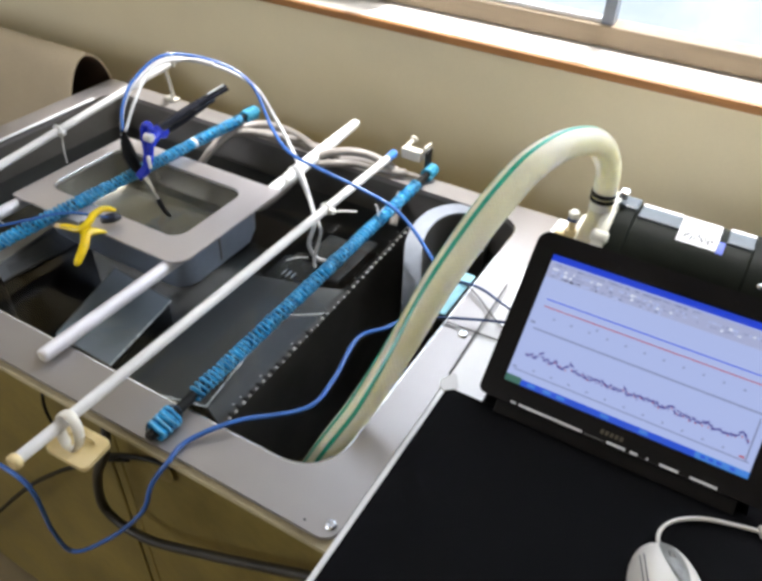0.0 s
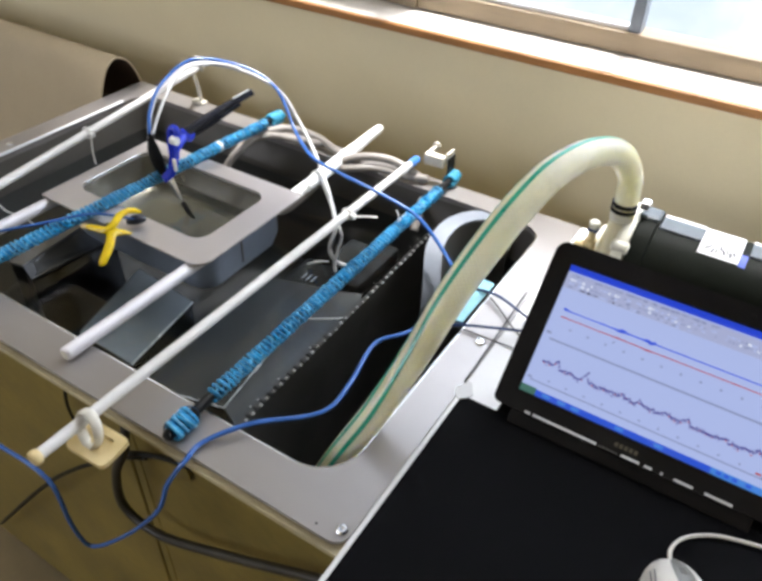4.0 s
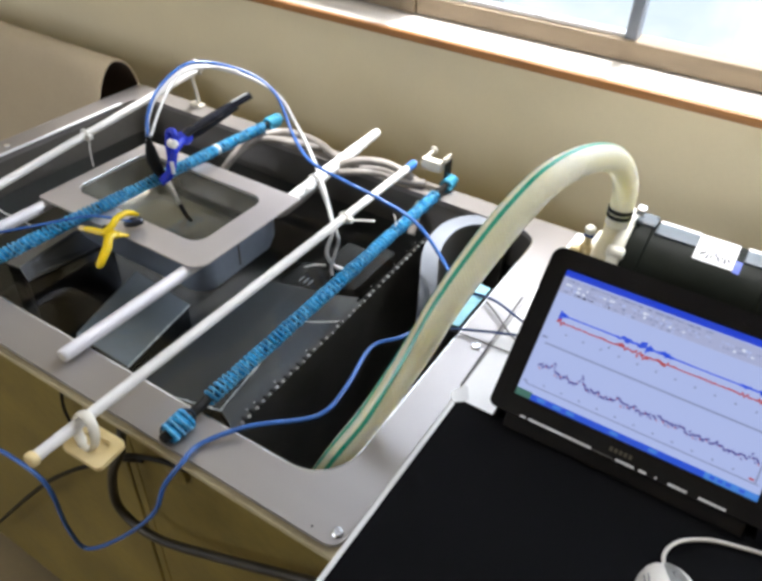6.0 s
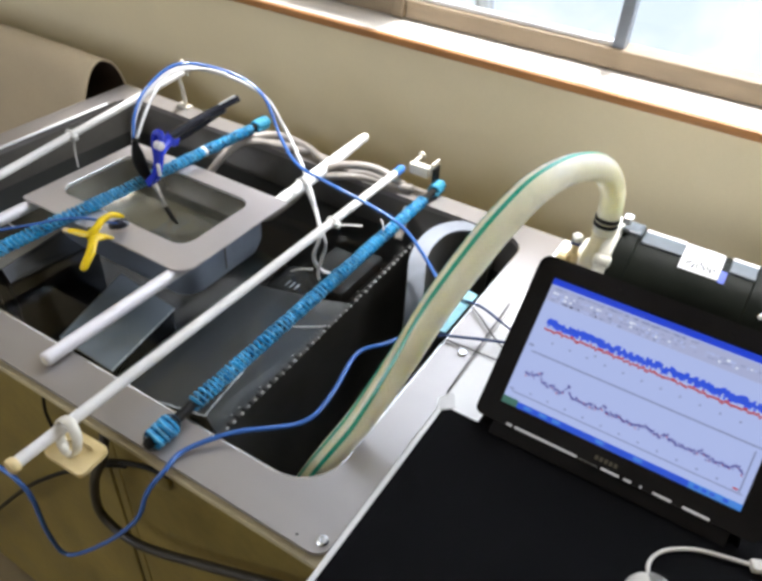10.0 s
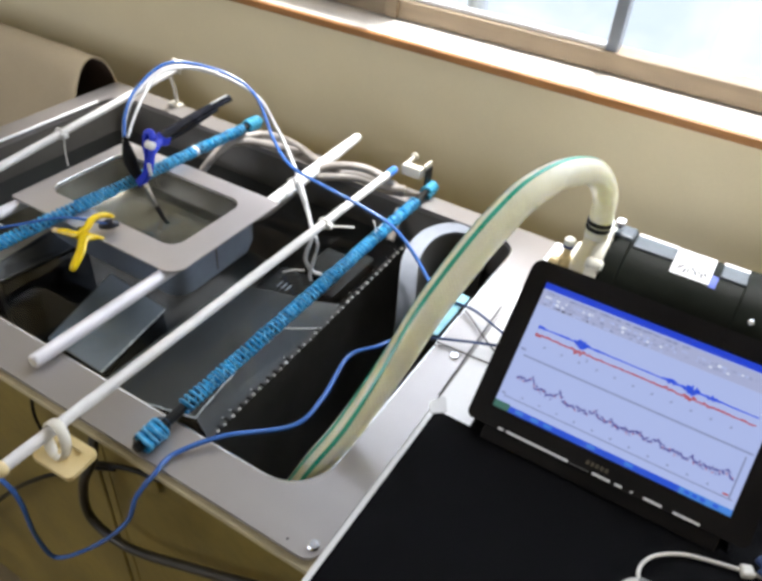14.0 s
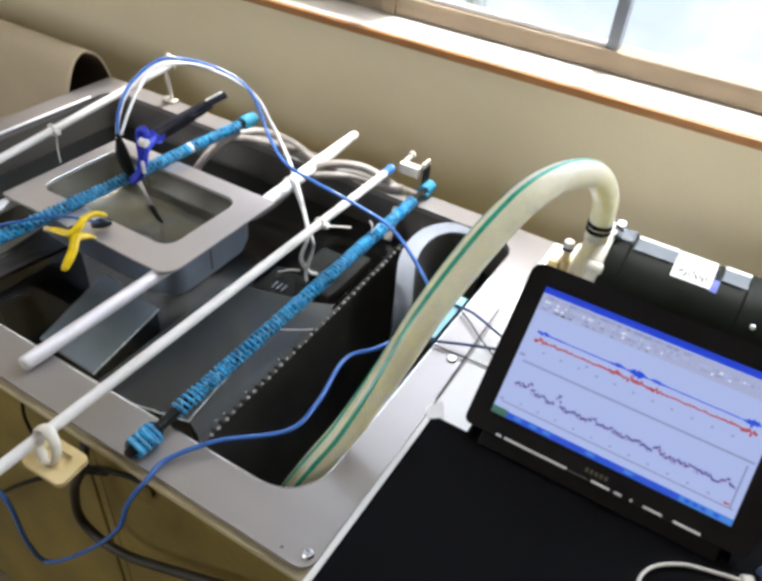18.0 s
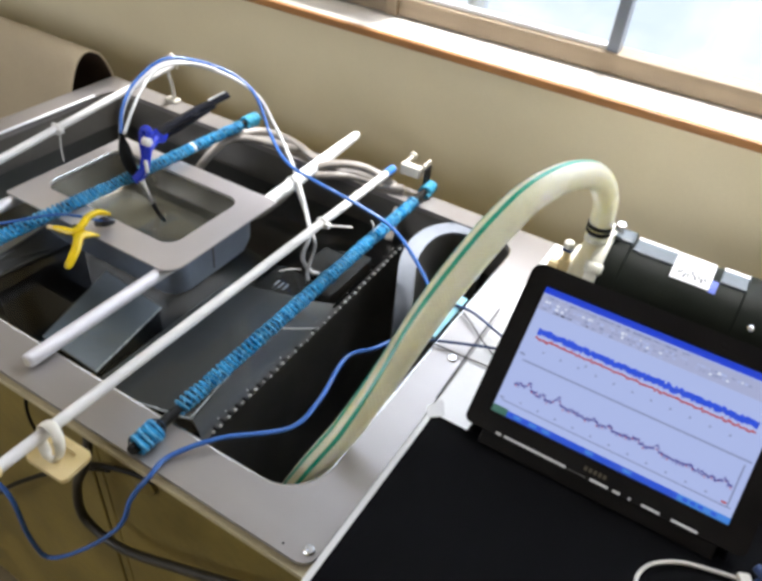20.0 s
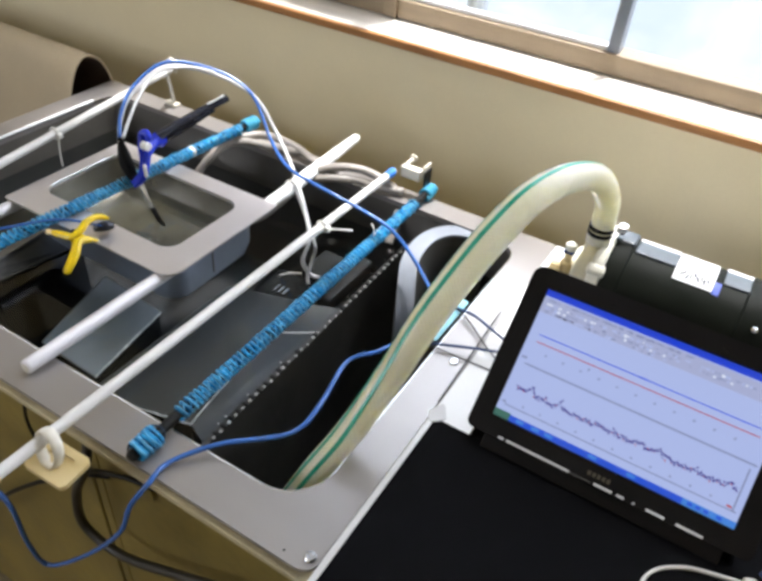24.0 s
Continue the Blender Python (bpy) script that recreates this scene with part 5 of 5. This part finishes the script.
def build_laptop():
    lap = thing("laptop", (0, 0, 0), "small black laptop open with a measuring program on screen", "laptop")
    part("base", box(-0.163, 0.104, 0.345, 0.545, 0.8015, 0.822, 0.004), "black_plastic", lap)
    part("hinge", turned([(0.007, 0), (0.0085, 0.002), (0.0085, 0.03), (0.007, 0.032)], 14, "x", (-0.168, 0.5385, 0.832)), "black_plastic", lap, smooth=40)
    part("hinge", turned([(0.007, 0), (0.0085, 0.002), (0.0085, 0.03), (0.007, 0.032)], 14, "x", (0.075, 0.5385, 0.832)), "black_plastic", lap, smooth=40)
    fr = ring_plate(rounded(-0.020, SW + 0.021, -0.020, SH + 0.020, (0.007, 0.012, 0.012, 0.007), 5), rounded(0, SW, 0, SH, 0.0005, 5), -0.006, 0.0015)
    lid = part("lid", merge(fr, slab(rounded(-0.020, SW + 0.021, -0.020, SH + 0.020, (0.007, 0.012, 0.012, 0.007), 5), -0.012, -0.0062)), "black_plastic", lap, "glossy black lid and bezel", m=LID)
    # white strips stand for light through gaps in the hinge strip below the display
    for a, b in ((0.0141, 0.0195), (0.0225, 0.0855), (0.109, 0.126), (0.1304, 0.1373), (0.145, 0.147), (0.157, 0.1735), (0.1835, 0.2067)):
        part("gap_light", box(a, b, -0.0190, -0.0168, 0.0014, 0.0021), "label_white", lid, "white strip for light through a gap below the bezel")
    part("gap_light", box(0.0875, 0.106, -0.0186, -0.0180, 0.0014, 0.0019), "grey_pvc", lid, "grey strip for dim light through a gap below the bezel")
    part("hinge_strip", box(0.0, SW, -0.034, -0.0205, -0.012, -0.005, 0.001), "black_plastic", lid)
    for x in (0.062, 0.166):
        part("bumper", turned([(0.003, 0.0015), (0.003, 0.0018), (0.002, 0.0020)], 10, "z", (x, SH + 0.010, 0)), "black_plastic", lid)
    for k in range(5):
        part("badge_bar", box(0.1005 + 0.0045 * k, 0.1035 + 0.0045 * k, -0.0125, -0.0085, 0.0015, 0.0019), "badge", lid, "dull gold maker's mark")

    def quad(name, mat, u0, u1, v0, v1, z=-0.0005, label=""):
        """A patch of the display: u from its left side, v from its top, as fractions."""
        return part(name, box(u0 * SW, u1 * SW, (1 - v1) * SH, (1 - v0) * SH, z - 0.0004, z), mat, lid, label)

    quad("display", "scr_paper", 0, 1, 0, 1, -0.0012, "pale blue glowing display")
    quad("title_bar", "scr_blue", 0, 1, 0.0, 0.048, -0.0009, "blue title bar")
    quad("toolbar", "scr_tool", 0, 1, 0.056, 0.175, -0.0009, "grey toolbar")
    quad("task_bar", "scr_task", 0.0, 1, 0.955, 1.0, -0.0009, "blue task bar")
    quad("start_button", "scr_green", 0.0, 0.07, 0.947, 1.0, -0.0006, "green corner button")
    quad("task_panel", "scr_sky", 0.80, 1.0, 0.955, 1.0, -0.0007, "lighter end of the task bar")
    for u in (0.10, 0.17, 0.23, 0.42, 0.58, 0.82, 0.85, 0.88, 0.93):
        quad("tray_icon", "scr_task" if u > 0.8 else "scr_sky", u, u + (0.02 if u > 0.8 else 0.035), 0.966, 0.988, -0.0005)
    quad("divider", "scr_grey", 0.035, 0.99, 0.564, 0.575, -0.0006, "grey line between the plots")
    quad("axis_line", "scr_grey", 0.025, 0.985, 0.895, 0.903, -0.0006)
    quad("plot_edge", "scr_grey", 0.968, 0.974, 0.60, 0.90, -0.0006)
    rnd = random.Random(11)
    for row, (v, n, end) in enumerate(((0.064, 60, 0.62), (0.098, 74, 0.97), (0.126, 60, 0.80), (0.153, 44, 0.55))):
        for i in range(n):
            if rnd.random() < (0.18, 0.25, 0.3, 0.45)[row]:
                continue
            u = 0.02 + end * i / n
            kind = rnd.choice((("scr_grey", "scr_grey", "scr_soft"), ("scr_white", "scr_soft", "scr_paper", "scr_paper"), ("scr_white", "scr_soft", "scr_paper", "scr_soft", "scr_grey"), ("scr_soft", "scr_paper", "scr_grey", "scr_dark"))[row])
            quad("icon", kind, u, u + rnd.uniform(0.005, 0.016), v + rnd.uniform(0, 0.004), v + rnd.uniform(0.010, 0.019), -0.0006)
    for i in range(11):
        u = 0.10 + 0.078 * i
        quad("tick_label", "scr_grey", u, u + 0.008, 0.455, 0.468, -0.0006)
        quad("tick_label", "scr_grey", u, u + 0.008, 0.86, 0.872, -0.0006)
    quad("corner_label", "scr_grey", 0.012, 0.035, 0.52, 0.535, -0.0006)
    quad("corner_label", "scr_grey", 0.012, 0.03, 0.875, 0.888, -0.0006)
    quad("corner_label", "tr_red", 0.945, 0.965, 0.872, 0.885, -0.0006)
    quad("cursor_mark", "scr_dark", 0.285, 0.289, 0.42, 0.435, -0.0006)

    # plot traces: short bars that move as the signal changes
    bars = []
    for k in range(3):
        for i in range(COLS):
            b = part("blue_bar", box(*((-0.0011, 0.0011, -0.00045, 0.00045) if k == 0 else (-0.0010, 0.0010, -0.0026, 0.0026)), -0.0001, 0.0001), "tr_blue", lid)
            bars.append(("blue", i, k, b))
    for k in range(2):
        for i in range(COLS):
            b = part("red_bar", box(*((-0.0011, 0.0011, -0.00045, 0.00045) if k == 0 else (-0.0009, 0.0009, -0.0016, 0.0016)), -0.0001, 0.0001), "tr_red", lid)
            bars.append(("red", i, k, b))
    for i in range(SPEC):
        b = part("spectrum_bar", box(-0.0011, 0.0011, -0.0007, 0.0007, -0.0002, 0), "tr_violet", lid)
        bars.append(("spec", i, 0, b))
        if i % 2:
            b = part("spectrum_bar", box(-0.0011, 0.0011, -0.00042, 0.00042, -0.0002, 0), "tr_red" if i % 4 == 1 else "tr_violet", lid)
            bars.append(("spec_red", i, 0, b))
    return bars


def build_desk_things():
    b = solo("black_board", slab([(-0.197, 0.02), (0.42, 0.02), (0.42, 0.60), (0.092, 0.60), (0.092, 0.512), (-0.197, 0.512)], 0.8225, 0.833), "black_board", "matt black board lying over the laptop's keyboard", "board")
    m = thing("computer_mouse", pose(0.048, 0.391, 0.8335, 0, 0, 24), "ivory computer mouse on the black board", "mouse")
    V, F = [], []
    n, s = 20, 28
    for i in range(n + 1):
        th = math.pi / 2 * i / n
        for k in range(s):
            a = 2 * math.pi * k / s
            c, sn = math.cos(a), math.sin(a)
            f = 0.029 * (1.0 - 0.10 * sn)
            V.append((f * math.copysign(abs(c) ** 0.85, c) * math.cos(th) ** 0.55, 0.050 * math.copysign(abs(sn) ** 0.9, sn) * math.cos(th) ** 0.55, 0.001 + 0.033 * math.sin(th) * (1 - 0.15 * sn * math.cos(th))))
    F = [(i * s + k, i * s + (k + 1) % s, (i + 1) * s + (k + 1) % s, (i + 1) * s + k) for i in range(n) for k in range(s)]
    F.append(tuple(reversed(range(s))))
    part("shell", (V, F), "mouse", m, smooth=50)
    def shell_z(x, y):
        """Height of the shell over a point of its base."""
        lo, hi = 1e-4, 1.0
        for _ in range(40):
            k = (lo + hi) / 2
            f = 0.029 * (1 - 0.10 * min(1, max(-1, y / 0.05 / k)))
            lo, hi = (k, hi) if (abs(x) / f / k) ** (2 / 0.85) + (abs(y) / 0.05 / k) ** (2 / 0.9) > 1 else (lo, k)
        th = math.acos(min(1, hi ** (1 / 0.55)))
        return 0.001 + 0.033 * math.sin(th) * (1 - 0.15 * min(1, max(-1, y / 0.05 / hi)) * math.cos(th))

    V, rows, cols = [], 18, 9
    for i in range(rows + 1):
        q = i / rows
        half = 0.0004 + 0.0074 * math.sin(math.pi * q ** 0.85) ** 0.8
        for j in range(cols):
            v = 2 * j / (cols - 1) - 1
            x, y = 0.0005 + 0.0065 * q + half * v, 0.0455 - 0.052 * q
            V.append((x, y, shell_z(x, y) + 0.0006 * (1 - v * v) ** 0.5 + 0.0002))
    part("wheel_panel", (V, [(i * cols + j, i * cols + j + 1, (i + 1) * cols + j + 1, (i + 1) * cols + j) for i in range(rows) for j in range(cols - 1)]), "mouse_grey", m, "smoke grey leaf-shaped wheel panel", smooth=0)
    part("wheel", turned([(0.006, -0.0028), (0.0072, -0.0016), (0.0072, 0.0016), (0.006, 0.0028)], 18, "x", (0.0025, 0.026, shell_z(0.0025, 0.026) - 0.0052)), "mouse_grey", m, smooth=40)
    for dx in (0.0, 0.0024):
        part("side_seam", sweep([(x + dx, y, shell_z(x + dx, y) + 0.0001) for x, y in [(-0.0190 - 0.0035 * math.sin(math.pi * k / 16), 0.030 - 0.0042 * k) for k in range(17)]], 0.0006, 6), "ink", m, "dark seam along the side", smooth=0)
    part("cord", sweep(smooth_path([(0.001, 0.040, 0.0150), (0.0004, 0.0502, 0.0155), (0.0066, 0.0616, 0.0125), (0.0178, 0.072, 0.0085), (0.0332, 0.0794, 0.0045), (0.0509, 0.0824, 0.003), (0.0716, 0.0798, 0.003), (0.0919, 0.0762, 0.003), (0.1249, 0.0692, 0.003)], 8), 0.0017, 8), "mouse", m, "ivory mouse cord", smooth=0)
    part("cord_clip", box(0.0930, 0.1040, 0.0690, 0.0800, 0.0005, 0.0075, 0.002), "mouse", m)
    e = solo("usb_plug", merge(rod((0.112, 0.512, 0.845), (0.130, 0.504, 0.842), 0.0040), sweep(smooth_path([(0.115, 0.502, 0.842), (0.15, 0.49, 0.838), (0.2, 0.50, 0.836)], 6), 0.0022, 8)), "navy_cable", "dark blue cable plug at the laptop's side", "plug", smooth=40)


def build_roll():
    """Bent tan board behind the tank, an arch whose open end is dark."""
    prof = [(0.932, 0.45), (0.938, 0.70), (0.934, 0.79), (0.918, 0.838), (0.896, 0.857), (0.876, 0.858), (0.856, 0.842), (0.838, 0.808), (0.822, 0.76), (0.79, 0.66), (0.75, 0.52), (0.72, 0.40)]
    line = [(p.x, p.y) for p in smooth_path([(*q, 0) for q in prof], 5)]
    r = thing("bent_board", (0, 0, 0), "bent tan board with a dark hollow end beside the tank", "board")
    n = len(line)

    def shell(off, x0, x1):
        V = []
        for i, (y, z) in enumerate(line):
            a, b = line[max(i - 1, 0)], line[min(i + 1, n - 1)]
            t = Vector((b[0] - a[0], b[1] - a[1])).normalized()
            V += [(x0, y - t.y * off, z + t.x * off), (x1, y - t.y * off, z + t.x * off)]
        return V, [(2 * i, 2 * i + 1, 2 * i + 3, 2 * i + 2) for i in range(n - 1)]
    outer, inner = shell(-0.002, -2.6, -1.128), shell(0.002, -2.6, -1.128)
    part("outer_face", outer, "roll", r, smooth=0)
    # the hollow's shade is put into this dark brown sheet
    part("shade_lining", inner, "roll_in", r, "inside with its shade put into dark brown", smooth=0)
    V = []
    for (a, b) in zip(outer[0][1::2], inner[0][1::2]):
        V += [a, b]
    part("cut_edge", (V, [(2 * i, 2 * i + 1, 2 * i + 3, 2 * i + 2) for i in range(n - 1)]), "roll", r)
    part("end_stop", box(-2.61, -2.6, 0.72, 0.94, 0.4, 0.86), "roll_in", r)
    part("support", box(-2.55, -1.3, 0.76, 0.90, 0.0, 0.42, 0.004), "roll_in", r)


# ---- what moves ----
COLS, SPEC = 104, 150
# seconds, overall swing of the blue and the red trace, then bursts (place, width, blue, red); the traces change at these times
SIGNAL = [
    (0.0, 0, 0, ()), (2.6, 0, 0, ()), (3.6, 0.05, 0.05, ((0.3, 0.06, 0.6, 0.3),)),
    (4.5, 0, 0.05, ((0.05, 0.04, 0.6, 0.4), (0.42, 0.06, 1.0, 0.6))), (5.0, 0, 0.05, ((0.05, 0.05, 0.6, 0.5), (0.47, 0.08, 1.0, 0.7))),
    (5.5, 0.05, 0.15, ((0.25, 0.08, 0.8, 0.8), (0.72, 0.09, 1.0, 0.9))), (6.0, 0.1, 0.2, ((0.05, 0.04, 0.7, 0.8), (0.42, 0.10, 0.9, 0.9), (0.90, 0.07, 0.9, 0.8))),
    (6.5, 0.3, 0.3, ((0.45, 0.08, 0.5, 0.3), (0.7, 0.08, 0.5, 0.3))), (7.0, 0.25, 0.3, ((0.32, 0.12, 0.8, 0.3), (0.85, 0.12, 0.8, 0.4))),
    (7.5, 0.25, 0.3, ((0.08, 0.08, 0.9, 0.4), (0.5, 0.14, 0.8, 0.4), (0.97, 0.05, 0.8, 0.4))), (8.0, 0.25, 0.3, ((0.2, 0.10, 0.7, 0.4), (0.74, 0.15, 0.9, 0.4))),
    (8.5, 0.25, 0.3, ((0.05, 0.03, 0.5, 0.4), (0.35, 0.10, 0.9, 0.4), (0.9, 0.12, 0.9, 0.5))), (9.0, 0.6, 0.4, ((0.15, 0.14, 0.4, 0.2), (0.58, 0.10, 0.6, 0.3))),
    (9.5, 0.8, 0.45, ()), (10.0, 0.85, 0.45, ((0.8, 0.1, 0.3, 0.1),)), (10.5, 0.8, 0.45, ((0.3, 0.12, 0.3, 0.1),)), (11.5, 0.8, 0.45, ((0.6, 0.12, 0.3, 0.1),)), (12.5, 0.85, 0.45, ()),
    (13.0, 0.15, 0.1, ((0.08, 0.04, 0.3, 0.2), (0.32, 0.05, 0.7, 0.3), (0.8, 0.10, 0.6, 0.3))), (13.5, 0.05, 0.15, ((0.05, 0.04, 0.5, 0.5), (0.42, 0.08, 0.8, 0.7), (0.9, 0.05, 0.7, 0.5))),
    (14.0, 0.1, 0.2, ((0.05, 0.05, 0.3, 0.4), (0.24, 0.06, 0.8, 0.6), (0.7, 0.09, 0.9, 0.5))), (14.4, 0, 0.02, ()), (16.5, 0, 0.02, ()),
    (17.0, 0.05, 0.2, ((0.05, 0.05, 0.2, 0.5), (0.35, 0.04, 0.4, 0.5), (0.8, 0.05, 0.1, 0.6))), (17.5, 0.05, 0.2, ((0.1, 0.06, 0.4, 0.8), (0.6, 0.1, 0.3, 0.6))),
    (18.0, 0.05, 0.25, ((0.07, 0.07, 0.4, 0.8), (0.48, 0.10, 0.7, 0.9), (0.93, 0.05, 0.6, 0.9))), (18.5, 0.1, 0.25, ((0.4, 0.1, 0.6, 0.7), (0.85, 0.06, 0.5, 0.7))), (19.5, 0.5, 0.35, ()),
    (20.5, 0.7, 0.4, ((0.1, 0.1, 0.5, 0.2), (0.6, 0.15, 0.3, 0.1))), (21.0, 0.7, 0.4, ((0.3, 0.15, 0.4, 0.2),)), (21.5, 0.75, 0.4, ((0.5, 0.12, 0.3, 0.2),)), (22.0, 0.8, 0.45, ()), (22.5, 0.8, 0.5, ((0.1, 0.1, 0.4, 0.2),)),
    (23.2, 0.7, 0.5, ((0.2, 0.1, 0.4, 0.2),)), (23.6, 0.08, 0.08, ((0.2, 0.1, 0.2, 0.1),)), (24.0, 0, 0.03, ((0.5, 0.1, 0.15, 0.05),)),
]


def motions(bars, water):
    for kind, i, k, ob in bars:
        rnd = random.Random(hash_of(kind, i, k))
        rows = []
        u = 0.045 + 0.915 * (i + 0.5) / (COLS if kind in ("blue", "red") else SPEC)
        for t, base_b, base_r, bursts in SIGNAL:
            ab, ar = base_b, base_r
            for c, w, b, r in bursts:
                g = math.exp(-((u - c) / w) ** 2) * (0.55 + 0.45 * math.cos(70 * (u - c)))
                ab, ar = ab + b * g, ar + r * g
            if kind == "blue":
                a = min(1.15, ab) * 0.0027 * (0 if k == 0 else rnd.uniform(-1, 1))
                y = (1 - 0.335) * SH + a + (0.0012 * min(1, base_b * 1.2))
                rows.append((t, pose(u * SW, y, -0.0002 - 0.00004 * k, 0 if k == 0 else lean(ab))))
            elif kind == "red":
                a = min(1.1, ar) * 0.0036 * (0 if k == 0 else rnd.uniform(-1, 1))
                y = (1 - 0.390) * SH + a + 0.0016 * min(1, base_b * 1.2)
                rows.append((t, pose(u * SW, y, -0.0004 - 0.00004 * k, 0 if k == 0 else lean(ar))))
            else:
                lively = min(1.0, base_b + 0.5 * len(bursts))
                lift = 0.0045 * lively * math.exp(-((u - 0.08) / 0.06) ** 2)
                for c, w, h in ((0.11, 0.010, 0.0060), (0.175, 0.010, 0.0025), (0.24, 0.012, 0.0055 + 0.003 * lively), (0.40, 0.014, 0.0035 * lively), (0.47, 0.010, 0.0025), (0.58, 0.02, 0.0025), (0.66, 0.014, 0.0040), (0.80, 0.010, 0.0025), (0.93, 0.014, 0.0040)):
                    lift += h * math.exp(-((u - c) / w) ** 2)
                y = (1 - 0.765) * SH + lift + rnd.uniform(-1, 1) * 0.0018 - (0.0011 if kind == "spec_red" else 0)
                rows.append((t, pose(u * SW, y, -0.0003 - (0.0001 if kind == "spec_red" else 0), 0, 0, rnd.uniform(-20, 20) + 48 * (-1) ** i)))
        walk(ob, rows)
    drift = [(t, pose(0.004 * math.sin(0.9 * t), 0.004 * math.sin(0.7 * t + 1), 0)) for t in np.arange(0, 24.01, 1.0)]
    walk(water, drift)


def lean(a):
    """Turn of a trace bar: upright in a strong swing, lying flat in none."""
    return min(84.0, math.degrees(math.acos(min(1.0, a / 0.7))))


def hash_of(kind, i, k):
    return {"blue": 1000, "red": 3000, "spec": 5000, "spec_red": 7000}[kind] + 7 * i + 331 * k


build_room()
build_tank()
water = build_water()
build_tank_contents()
build_table()
build_tray()
build_rods()
build_clamps()
build_hose()
build_pump()
build_roll()
build_desk_things()
build_cables()
bars = build_laptop()
motions(bars, water)
